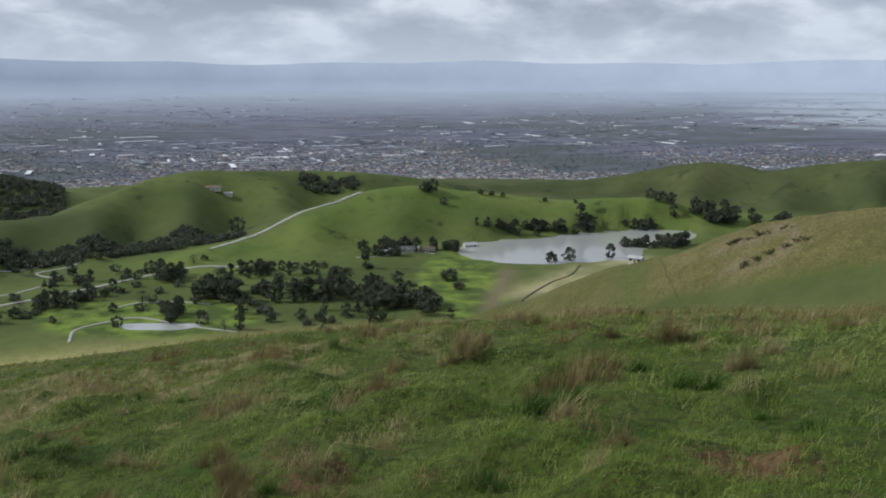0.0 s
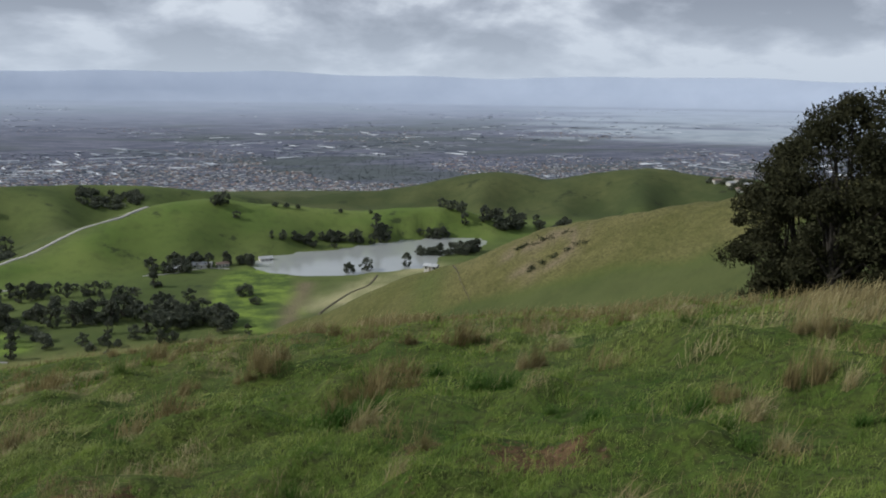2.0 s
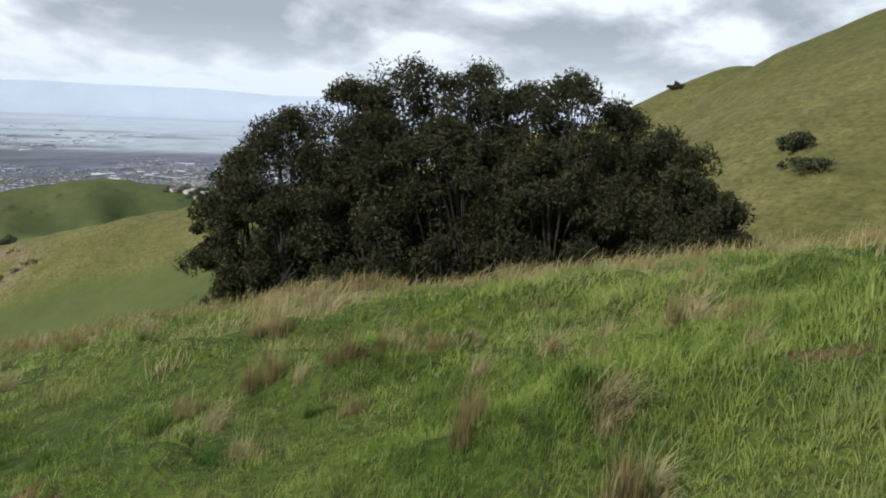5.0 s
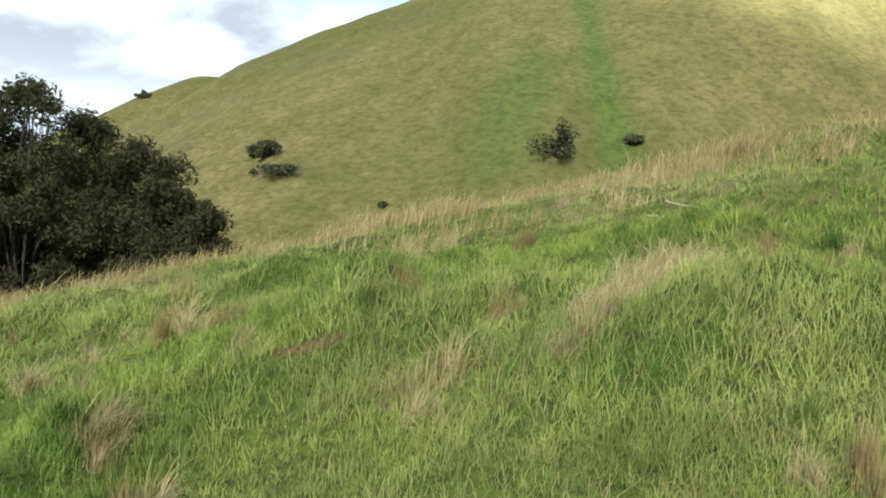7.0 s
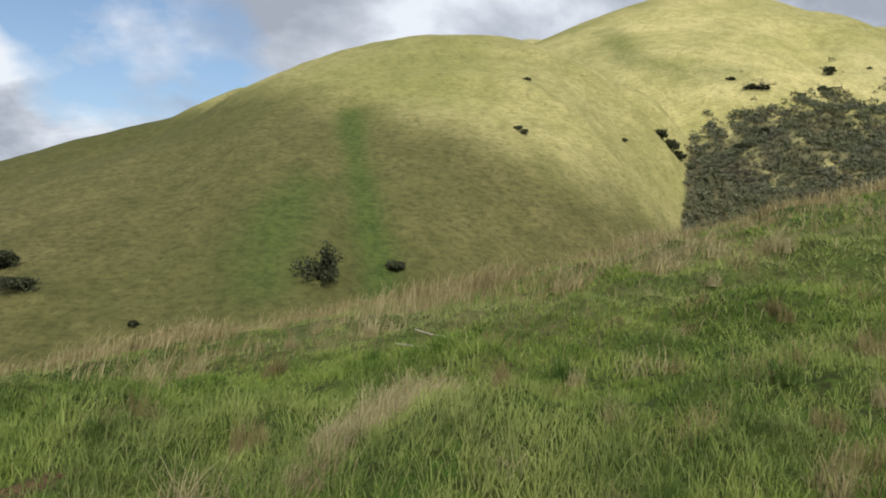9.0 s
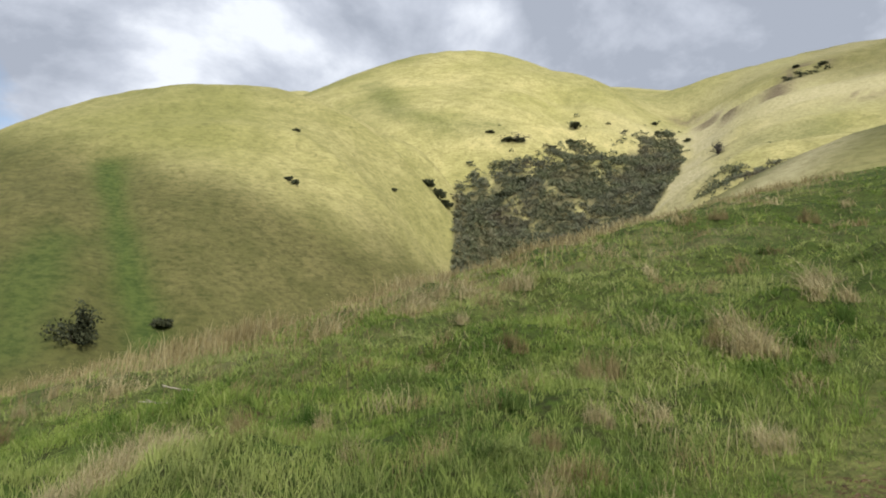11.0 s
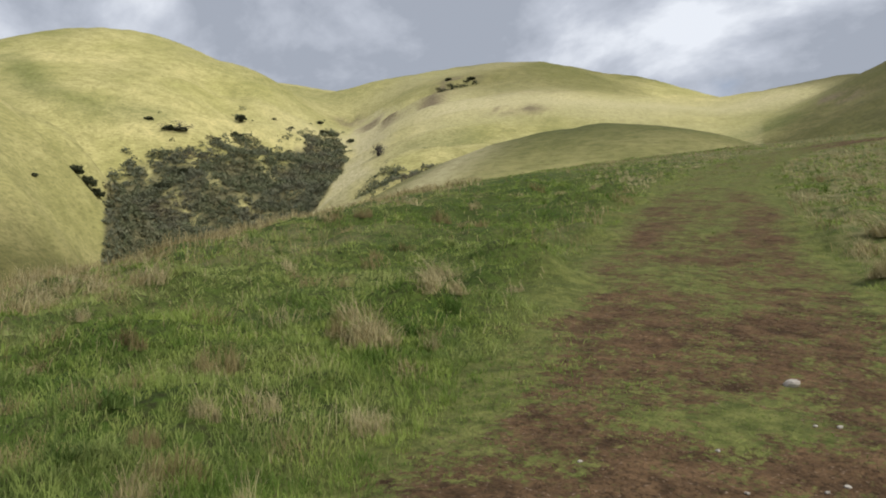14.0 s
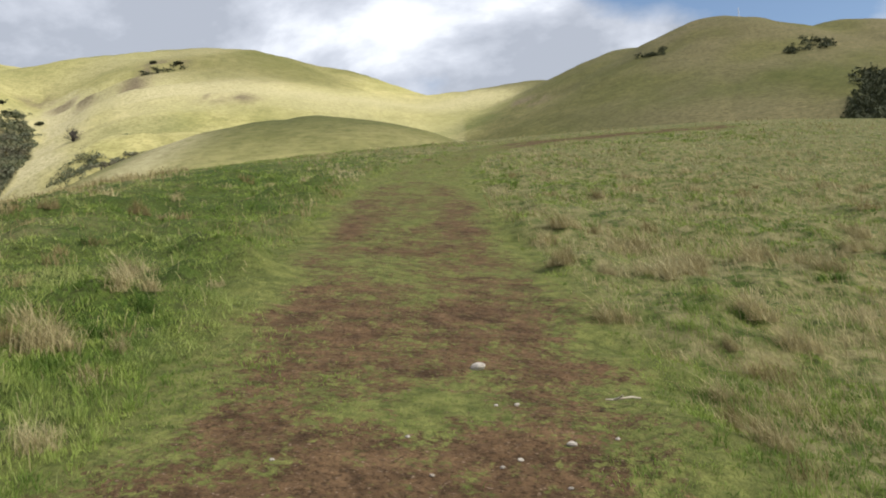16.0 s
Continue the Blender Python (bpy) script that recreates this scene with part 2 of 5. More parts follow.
    c = m.mix(m.math("MULTIPLY", m.ramp(worn, (0.24, 0.0), (0.66, 1.0)), m.ramp(m.attr("soil"), (0.02, 0.0), (0.12, 1.0))), c, soil)
    m.bump(m.math("ADD", m.noise(14.0, 5, 0.65), m.math("MULTIPLY", m.noise(0.45, 5, 0.7), 1.6)), 0.5, 0.25)
    return m.done(c)


def leaf_material(name, dark, light, rough=0.7, through_leaf=0.15):
    m = Nodes(name, rough, 0.12)
    r = m.random(island=True)
    c = m.mix(r, dark, light)
    c = m.mix(m.ramp(m.noise(0.8, 3), (0.4, 0.0), (0.65, 0.6)), c, tuple(v * 0.6 for v in dark))
    m.glow_through(c, through_leaf)
    return m.done(c)


def scrub_material(name, *tones):
    """Brush of several kinds, grown together in patches."""
    m = Nodes(name, 0.85, 0.08)
    patch = m.ramp(m.noise(0.055, 5, 0.62), *[(0.34 + 0.32 * k / (len(tones) - 1), c) for k, c in enumerate(tones)])
    c = m.mix(m.random(island=True), patch, m.mix(0.5, patch, (0.230, 0.225, 0.140)))
    m.glow_through(c, 0.2)
    return m.done(c)


def blade_material(name, low, high, tips):
    m = Nodes(name, 0.7, 0.1)
    patch, tuft = m.noise(1.9, 5, 0.6), m.noise(8.5, 3, 0.6)
    c = m.mix(m.ramp(patch, (0.42, 0.0), (0.58, 1.0)), low, high)
    c = m.mix(m.ramp(tuft, (0.34, 0.55), (0.50, 0.0)), c, tuple(v * 0.62 for v in low))
    c = m.mix(m.ramp(tuft, (0.52, 0.0), (0.68, 0.7)), c, high)
    c = m.mix(m.ramp(m.noise(0.35, 4), (0.46, 0.0), (0.64, 0.40)), c, tips)
    c = m.mix(m.ramp(m.random(island=True), (0.80, 0.0), (1.0, 0.5)), c, tips)
    m.glow_through(c, 0.3)
    return m.done(c)


def plain_material(name, a, b, scale=4.0, rough=0.7, metal=0.0, bump=0.2):
    m = Nodes(name, rough, 0.4)
    m.bsdf.inputs["Metallic"].default_value = metal
    c = m.mix(m.ramp(m.noise(scale, 5, 0.6), (0.35, 0.0), (0.65, 1.0)), a, b)
    m.bump(m.noise(scale * 6, 4), bump, 0.02)
    return m.done(c)


GROUND = ground_material()
BLADES = blade_material("green_grass_blades", (0.096, 0.164, 0.028), (0.244, 0.315, 0.070), (0.420, 0.412, 0.180))
STRAW = blade_material("dry_grass_blades", (0.255, 0.214, 0.104), (0.410, 0.352, 0.182), (0.540, 0.480, 0.280))
RUSSET = blade_material("russet_grass_blades", (0.165, 0.130, 0.056), (0.280, 0.228, 0.104), (0.410, 0.350, 0.180))
TUSSOCK_GREEN = blade_material("tussock_green_blades", (0.036, 0.088, 0.013), (0.090, 0.155, 0.030), (0.210, 0.235, 0.080))
OAK_LEAF = leaf_material("oak_leaves", (0.034, 0.036, 0.018), (0.060, 0.058, 0.029), 0.9)
# paler and greyer than the leaves themselves: valley haze is in this colour
TREE_LEAF = leaf_material("dark_tree_leaves", (0.088, 0.100, 0.072), (0.140, 0.150, 0.106))
BUSH_LEAF = leaf_material("grey_green_bush_leaves", (0.040, 0.048, 0.026), (0.085, 0.092, 0.048))
SCRUB_LEAF = scrub_material("gully_scrub_leaves", (0.120, 0.098, 0.070), (0.128, 0.138, 0.096), (0.105, 0.125, 0.066), (0.165, 0.158, 0.098))
PALE_SCRUB_LEAF = leaf_material("pale_scrub_leaves", (0.160, 0.150, 0.078), (0.260, 0.235, 0.125), 0.8, 0.3)
TWIG_LEAF = leaf_material("bare_twigs", (0.090, 0.080, 0.072), (0.150, 0.135, 0.120))
BARK = plain_material("bark", (0.018, 0.015, 0.012), (0.040, 0.033, 0.026), 6, 0.9, 0, 0.6)
STONE = plain_material("pale_stone", (0.26, 0.23, 0.19), (0.46, 0.42, 0.36), 14, 0.85, 0, 0.5)
STEEL = plain_material("galvanised_steel", (0.45, 0.46, 0.48), (0.60, 0.61, 0.63), 3, 0.5, 0.6, 0.05)

# ---- shape of the land, as functions of the plan (metres; the eye starts at the origin) ----
LATTICE = np.random.RandomState(7).rand(256, 256)


def value_noise(x, y):
    """Smooth noise from 0 to 1 with one cell per unit."""
    xi, yi = np.floor(x).astype(int), np.floor(y).astype(int)
    fx, fy = x - xi, y - yi
    fx, fy = fx * fx * (3 - 2 * fx), fy * fy * (3 - 2 * fy)
    a = LATTICE[xi % 256, yi % 256] * (1 - fx) + LATTICE[(xi + 1) % 256, yi % 256] * fx
    b = LATTICE[xi % 256, (yi + 1) % 256] * (1 - fx) + LATTICE[(xi + 1) % 256, (yi + 1) % 256] * fx
    return a * (1 - fy) + b * fy


def fbm(x, y, size, octaves=4):
    """Layered noise from -1 to 1; size is the largest wave in metres."""
    total, weight, x, y = 0.0, 0.0, np.asarray(x, float) / size, np.asarray(y, float) / size
    for k in range(octaves):
        total = total + (value_noise(x * 2 ** k + 17.3 * k, y * 2 ** k + 5.1 * k) * 2 - 1) * 0.5 ** k
        weight += 0.5 ** k
    return total / weight


def bearing(x, y):
    """Degrees to the right of the first view (0 ahead, 90 right)."""
    return np.degrees(np.arctan2(x, y))


def spot(turn, reach):
    a = radians(turn)
    return reach * math.sin(a), reach * math.cos(a)


# the near hill: height of its brow as seen from the eye, by bearing
BROW = [(-28, -17.5), (-15, -17.2), (0, -16.8), (8, -16.2), (16, -15.6), (23, -15.0), (30, -14.0), (38, -12.9), (46, -12.1), (53, -11.5),
        (60, -10.0), (68, -8.4), (75, -6.9), (86, -4.2), (94, -2.4), (101, -0.6), (109, 1.7), (116, 4.0), (124, 6.4), (131, 8.5),
        (138, 10.1), (145, 11.2), (152, 11.8), (160, 12.0), (170, 11.9), (178, 11.5), (186, 10.4), (200, 7.5), (240, -4), (290, -14), (332, -17.5)]
BROW_TURN = np.arange(-60, 421, 1.0)
BROW_TAN = np.interp(BROW_TURN, [b[0] for b in BROW], [math.tan(radians(b[1])) for b in BROW], period=360)
BROW_TAN = np.convolve(np.pad(BROW_TAN, 8, mode="edge"), np.hanning(19)[1:-1] / np.hanning(19)[1:-1].sum(), "same")[8:-8]
EYE_HEIGHT = 1.6


def near_hill(x, y):
    r = np.hypot(x, y) + 1e-6
    turn = bearing(x, y) % 360
    slope = (0.1968 * x - 0.1662 * y) / r
    brow = np.interp(turn, BROW_TURN, BROW_TAN)
    gap = slope - brow
    bend = np.where(gap > 0.0533, gap ** 2 / (2 * EYE_HEIGHT), 2 * (60 * gap - EYE_HEIGHT) / 3600)
    steep = np.interp(turn, [0, 40, 60, 90, 140, 180, 220, 300, 360], [0.42, 0.45, 0.6, 0.62, 0.5, 0.5, 0.4, 0.4, 0.42])
    reach = np.where(bend > 1e-4, (slope + steep) / np.maximum(bend, 1e-4), 1e4)
    rr = np.minimum(r, np.minimum(reach, 62.0))
    z = -EYE_HEIGHT + slope * rr - bend * rr * rr / 2
    tail = slope - bend * rr
    over = r - rr
    z = z + np.where(over > 0, np.maximum(tail, -steep) * over - np.minimum(over, 60.0) ** 2 * 0.006 * (tail > -steep + 0.01)
                     - np.maximum(over - 60.0, 0) * 0.72 * (tail > -steep + 0.01), 0)
    return z


def smooth_line(points, steps=3):
    """A Catmull-Rom curve through (bearing, reach, height angle), as x, y, z."""
    p = [np.array([*spot(a, r), r * math.tan(radians(e))]) for a, r, e in points]
    p = [2 * p[0] - p[1], *p, 2 * p[-1] - p[-2]]
    out = []
    for a, b, c, d in zip(p, p[1:], p[2:], p[3:]):
        for k in range(steps):
            t = k / steps
            out.append(0.5 * (2 * b + (c - a) * t + (2 * a - 5 * b + 4 * c - d) * t * t + (3 * b - a - 3 * c + d) * t ** 3))
    return np.array([*out, p[-2]])


# ridges: crest line (bearing, reach, height angle), near slope, far slope, roundness
RIDGES = {
    "long_ridge": ([(2, 560, -30.23), (4, 505, -17.19), (8, 478, -14.70), (13.5, 440, -12.31), (18, 416, -10.90), (23, 390, -8.79), (28, 372, -7.67), (34, 350, -6.63), (42, 330, -4.65), (50, 310, -5.15), (57, 294, -0.59), (63, 280, -14.10), (69, 271, 3.91), (75, 262, -8.91), (80, 257, -6.50), (86, 250, 11.05), (91, 245, 11.64), (97, 240, 16.11), (104, 238, 16.83), (109, 239, 14.95), (113, 242, 14.40), (116.9, 240, 12.60), (120.0, 235, 10.00), (122.5, 228, 6.60), (123.2, 220, 3.50)], 0.62, 0.55, 14),
    "second_peak": ([(100, 554, 1.73), (106, 541, 16.52), (109, 528, 13.10), (112, 515, 18.00), (115.5, 502, 19.32), (118.3, 495, 19.31), (121, 482, 18.38), (124, 469, 17.07), (127, 455, 7.34), (129.6, 436, 0.00), (131.3, 409, -1.50), (132.2, 376, -3.20), (132.6, 346, -5.50)], 0.6, 0.5, 18),
    "back_saddle": ([(120, 760, 16.3), (126, 740, 16.5), (129.4, 720, 16.0), (132, 700, 15.75), (137, 690, 15.6)], 0.4, 0.4, 60),
    "third_hill": ([(131.5, 560, 0.00), (133.4, 560, 0.70), (135.5, 545, 15.83), (138, 530, 17.62), (141.5, 520, 18.08), (144, 515, 18.30), (147, 510, 17.47), (151, 500, 16.50), (154.5, 490, 11.79), (158, 480, 4.89), (162, 470, 1.89)], 0.5, 0.45, 24),
    "bench": ([(133, 385, 13.0), (137, 362, 13.9), (141, 352, 14.8), (148, 352, 14.7), (155, 362, 13.6), (161, 375, 12.4)], 0.62, 0.15, 20),
    "knoll": ([(137, 140, -7.20), (139.6, 134, -5.00), (142, 130, -2.80), (145, 127, 11.97), (149, 126, 13.86), (152.5, 127, 12.87), (156, 130, 1.40), (159, 134, 8.01), (164, 140, -3.12)], 0.55, 0.5, 12),
    "mast_hill": ([(153, 445, -2.40), (158, 430, 13.29), (161, 425, 15.16), (165, 420, 15.63), (169, 410, 15.41), (171.7, 405, 17.11), (174.8, 400, 16.24), (177.7, 400, 17.69), (180.1, 400, 5.48), (182, 400, 4.42), (184, 405, 16.67), (187, 410, 13.49), (195, 420, 14.33), (210, 440, 8.13)], 0.55, 0.45, 20),
    "lake_ridge": ([(-16, 874, -11.30), (-11, 921, -10.10), (-7.9, 964, -8.75), (-5.2, 1002, -8.00), (-2, 1030, -7.65), (2.2, 1049, -7.90), (7.6, 1068, -8.30), (13.3, 1087, -8.10), (15.1, 1096, -8.50), (17.5, 1106, -8.90)], 0.44, 0.4, 30),
    "west_ridge": ([(-32, 989, -8.30), (-25, 1015, -8.45), (-21.7, 1075, -7.40), (-19.6, 1118, -6.80), (-17, 1161, -6.15), (-14.6, 1178, -6.30), (-11, 1204, -6.55), (-7, 1221, -6.50), (-3.3, 1238, -6.60), (0.8, 1264, -7.10)], 0.33, 0.4, 40),
    "mounds": ([(1.4, 1348, -7.05), (3.3, 1365, -6.95), (5, 1374, -7.10), (8.3, 1382, -6.55), (12.8, 1391, -6.10), (17, 1400, -5.55), (19, 1400, -5.65), (21, 1400, -5.95), (23.3, 1400, -5.75), (27.9, 1400, -5.15), (31, 1400, -5.45), (36, 1400, -5.50), (50, 1400, -6.00)], 0.34, 0.4, 26),
    "wooded_hill": ([(-45, 1395, -4.60), (-31, 1348, -5.95), (-28, 1321, -6.15), (-26, 1283, -6.80), (-24, 1237, -7.90), (-22, 1190, -8.60)], 0.34, 0.4, 40),
}
CRESTS = {name: smooth_line(r[0]) for name, r in RIDGES.items()}


def ridge_height(name, x, y):
    """Height of one ridge at x, y: the upper hull of its crest's pieces."""
    _, front, back, roundness = RIDGES[name]
    line = CRESTS[name]
    starts, ways = line[:-1], np.diff(line, axis=0)

    def hull(a, d, x, y):
        size = d[..., 0] ** 2 + d[..., 1] ** 2
        t = np.clip(((x - a[..., 0]) * d[..., 0] + (y - a[..., 1]) * d[..., 1]) / size, 0, 1)
        ox, oy = x - a[..., 0] - t * d[..., 0], y - a[..., 1] - t * d[..., 1]
        q = ox * ox + oy * oy
        lean = (d[..., 0] * oy - d[..., 1] * ox) / np.sqrt(size * (q + 400.0))
        s = front + (back - front) * (0.5 + 0.5 * np.clip(lean * 1.5, -1, 1))
        return a[..., 2] + t * d[..., 2] - s * (np.sqrt(q + roundness ** 2) - roundness)

    if x.size < 3000:
        return hull(starts, ways, x[..., None], y[..., None]).max(-1)
    best = np.full(x.shape, -1e9)
    for a, d in zip(starts, ways):
        np.maximum(best, hull(a, d, x, y), out=best)
    return best


def sag(turn):
    """How far the long ridge's shoulder hangs below its line, in degrees."""
    return np.interp(turn, [58, 60, 63, 66, 68, 71, 75, 78.4, 82, 84, 86, 88], [0, 0.2, 0.4, 0.2, 0.05, -0.1, 0.3, 0.8, 1.3, 0.9, 0.35, 0.1])


def blend_up(a, b, k):
    return np.maximum(a, b) + k * np.log1p(np.exp(-np.minimum(np.abs(a - b) / k, 40)))


def plain(x, y):
    """Valley floor, the city's plain that climbs slowly to the foot of the far range, and the range."""
    r, turn = np.hypot(x, y), bearing(x, y)
    z = np.interp(r, [0, 1480, 1900, 4700, 4760], [-182, -182, -217, -78, -74])
    crest = 84 + 8 * np.sin(turn * 0.23 + 1.2) + 5 * np.sin(turn * 0.61) + 3 * fbm(turn * 10, turn * 0, 25)
    range_z = np.interp(r, [4690, 4760, 4900, 5200], [0, 0.12, 1.0, 1.0])
    return z + range_z * (crest + 74)


def lake_bowl(x, y):
    """Below 1 inside the lake's outline."""
    cx, cy = x - 150.0, y - 908.0
    u, v = cx * 0.862 + cy * 0.507, -cx * 0.507 + cy * 0.862
    edge = 1 + 0.16 * np.sin(3 * np.arctan2(v, u) + 0.6) + 0.07 * np.sin(5 * np.arctan2(v, u) + 2.0)
    return np.hypot(u / 150.0, v / 66.0) / edge


def to_line(points, x, y):
    """Distance to a broken line in the plan."""
    best = np.full(np.shape(x), 1e9)
    for a, b in zip(points, points[1:]):
        a, b = np.array(a), np.array(b)
        d = b - a
        t = np.clip(((x - a[0]) * d[0] + (y - a[1]) * d[1]) / (d @ d), 0, 1)
        best = np.minimum(best, np.hypot(x - a[0] - t * d[0], y - a[1] - t * d[1]))
    return best


GULLY = [spot(112, 120), spot(121, 190), spot(128, 270), spot(131.5, 360), spot(132.3, 440)]
SIDE_GULLY = [spot(123, 190), spot(121.5, 245), spot(117, 292), spot(108, 305), spot(102, 312)]
RAVINE = [spot(127, 265), spot(124.5, 330), spot(123.5, 400)]
FOLD = [spot(97.4, 106), spot(96.4, 121), spot(95.4, 130), spot(94.2, 152), spot(93.4, 172)]
BLOTCH = [spot(88.7, 112), spot(89.6, 131), spot(90.7, 140)]
# pale bare ribs that run down through the gully scrub
RIBS = [[(278, -151), (254, -150), (231, -149), (215, -146)], [(272, -163), (248, -164), (236, -171), (215, -172)], [(279, -192), (255, -191), (233, -187)]]


TRACK = np.array([(-14.0, 3.6), (-7.0, 2.4), (-3.35, 1.2), (-1.15, 0.02), (0.18, -1.77), (1.42, -4.42), (2.0, -5.79), (2.8, -7.65), (5.5, -13.48), (8.6, -21.0), (11.2, -28.0), (13.6, -36.0), (15.2, -45.0), (13.9, -53.4), (9.6, -57.0), (3.0, -60.0)])


def off_track(x, y):
    """Distance to the middle of the track, and metres along it."""
    best, along, run = np.full(np.shape(x), 1e9), np.zeros(np.shape(x)), 0.0
    for a, b in zip(TRACK, TRACK[1:]):
        d = b - a
        size = np.hypot(*d)
        t = np.clip(((x - a[0]) * d[0] + (y - a[1]) * d[1]) / size ** 2, 0, 1)
        q = np.hypot(x - a[0] - t * d[0], y - a[1] - t * d[1])
        along = np.where(q < best, run + t * size, along)
        best = np.minimum(q, best)
        run += size
    return best, along


def brow_reach(x, y):
    """How far off the brow of the near hill lies, by bearing."""
    return np.interp(bearing(x, y) % 360, [0, 8, 23, 38, 53, 68, 86, 101, 116, 131, 145, 160, 200, 326, 360], [24, 20, 16, 13.5, 12, 11, 12, 14, 17, 30, 45, 60, 60, 32, 24])


def turf(x, y):
    """1 on tussocky turf, 0 on the worn track."""
    return np.clip((off_track(x, y)[0] - 1.0) / 0.8, 0.12, 1)


SPURS = {"mounds": (26, 5.2, 17.5), "lake_ridge": (13, 6.4, -3.0), "west_ridge": (26, 6.0, -17.0)}     # depth in metres, spacing and bearing in degrees


def land(x, y):
    x, y = np.asarray(x, float), np.asarray(y, float)
    r = np.hypot(x, y)
    z = plain(x, y)
    soft = np.clip(r / 60, 1.0, 7.0)
    for name in RIDGES:
        far = name in ("lake_ridge", "west_ridge", "mounds", "wooded_hill")
        use = (r > 420) & (r < 2600) if far else (r > 44) & (r < 1500)
        if not use.any():
            continue
        ux, uy, ur = x[use], y[use], r[use]
        h = ridge_height(name, ux, uy)
        if far:
            deep, period, at = SPURS.get(name, (0, 6.0, 0.0))
            below = np.clip((np.interp(bearing(ux, uy), [p[0] for p in RIDGES[name][0]], [p[1] for p in RIDGES[name][0]]) - ur) / 130, 0, 1.4)
            h = h + 11 * fbm(ux, uy, 250, 2) + 4 * fbm(ux + 500, uy, 90, 3) - deep * below * (0.5 - 0.5 * np.cos(2 * np.pi * (bearing(ux, uy) - at + 1.4 * fbm(ux, uy, 300, 2)) / period))
        else:
            h = h + np.clip((ur - 60) / 80, 0, 1) * (2.4 * fbm(ux, uy, 60, 4) + 0.6 * fbm(ux, uy, 9, 3))
        if name == "long_ridge":
            h = h - ur * np.radians(sag(bearing(ux, uy)))
        z[use] = blend_up(z[use], h, 4.0 if far else np.minimum(soft[use], 5.0))
    z = z - 15.0 * np.exp(-(to_line(GULLY, x, y) / 26.0) ** 2) - 24.0 * np.exp(-(to_line(SIDE_GULLY, x, y) / 30.0) ** 2) - 6.0 * np.exp(-(to_line(RAVINE, x, y) / 14.0) ** 2) - 2.0 * np.exp(-(to_line(FOLD, x, y) / 6.0) ** 2)
    ribs = np.exp(-((to_line(GULLY, x, y) - 34.0) / 36.0) ** 2) * (r > 175) * (r < 430)
    z = z + 4.2 * ribs * (0.55 - np.abs(np.sin(np.pi * (r + 9 * fbm(x, y, 40, 2)) / 30)))
    hill = near_hill(x, y)
    z = np.where(r < 55, np.maximum(hill, z - 3.0 * np.clip((55 - r) / 20, 0, 1)), blend_up(z, hill, np.clip((r - 55) * 0.05, 0.05, 3.0)))
    bump = np.clip((90 - r) / 50, 0, 1)
    z = z + bump * (0.09 * fbm(x, y, 4.5, 3) + 0.36 * np.interp(r / brow_reach(x, y), [0, 0.55, 0.95, 1.2], [1, 1, 0.3, 0.2]) * np.maximum(fbm(x + 40, y, 1.0, 3), -0.12) * turf(x, y)) * np.clip(r / 3, 0.3, 1)
    flat = np.clip((1.12 - lake_bowl(x, y)) / 0.12, 0, 1)
    return z * (1 - flat) + np.minimum(z, -183.5) * flat


# ---- shape helpers ----
class Soup:
    """Gathers triangles as arrays."""

    def __init__(self):
        self.v, self.f, self.n = [], [], 0

    def add(self, v, f):
        v = np.asarray(v, np.float32).reshape(-1, 3)
        self.v.append(v)
        self.f.append(np.asarray(f, np.int32).reshape(-1, 3) + self.n)
        self.n += len(v)
        return self

    def quads(self, v, q):
        q = np.asarray(q, np.int32).reshape(-1, 4)
        return self.add(v, np.concatenate([q[:, [0, 1, 2]], q[:, [0, 2, 3]]]))

    def tube(self, path, radii, sides=7):
        path, radii = np.asarray(path, float), np.asarray(radii, float)
        way = np.gradient(path, axis=0)
        way /= np.linalg.norm(way, axis=1)[:, None] + 1e-9
        side = np.cross(way, [0.31, 0.17, 0.93])
        side /= np.linalg.norm(side, axis=1)[:, None] + 1e-9
        other = np.cross(way, side)
        a = np.linspace(0, 2 * math.pi, sides, endpoint=False)
        ring = path[:, None] + radii[:, None, None] * (np.cos(a)[None, :, None] * side[:, None] + np.sin(a)[None, :, None] * other[:, None])
        q = [(i * sides + j, i * sides + (j + 1) % sides, (i + 1) * sides + (j + 1) % sides, (i + 1) * sides + j) for i in range(len(path) - 1) for j in range(sides)]
        last = (len(path) - 1) * sides
        self.quads(ring.reshape(-1, 3), q)
        return self.add(ring[-1], [(0, j, j + 1) for j in range(1, sides - 1)])

    def leaves(self, centres, size, rng, up=0.3, long=1.6, simple=False):
        """A pointed four-cornered leaf, with a slight fold, at each centre."""
        n = len(centres)
        size = np.broadcast_to(size, n)[:, None] * rng.uniform(0.6, 1.3, (n, 1))
        a = rng.normal(size=(n, 3))
        a /= np.linalg.norm(a, axis=1)[:, None]
        b = rng.normal(size=(n, 3)) + [0, 0, up]
        b = np.cross(a, b)
        b /= np.linalg.norm(b, axis=1)[:, None] + 1e-9
        c = np.asarray(centres)
        if simple:
            v = np.stack([c - a * size * long / 2 + b * size * 0.4, c - a * size * long / 2 - b * size * 0.4, c + a * size * long * 0.7], 1).reshape(-1, 3)
            return self.add(v, np.arange(n * 3))
        v = np.stack([c - a * size * long / 2, c + b * size / 2, c + a * size * long / 2, c - b * size / 2], 1).reshape(-1, 3)
        k = np.arange(n)[:, None] * 4
        return self.quads(v, k + [0, 1, 2, 3])

    def make(self, name, material, parent=None, smooth=False, label=""):
        ob = mesh_object(name, np.concatenate(self.v), np.concatenate(self.f), material, smooth, parent)
        if label:
            tagged(ob, label)
        return ob


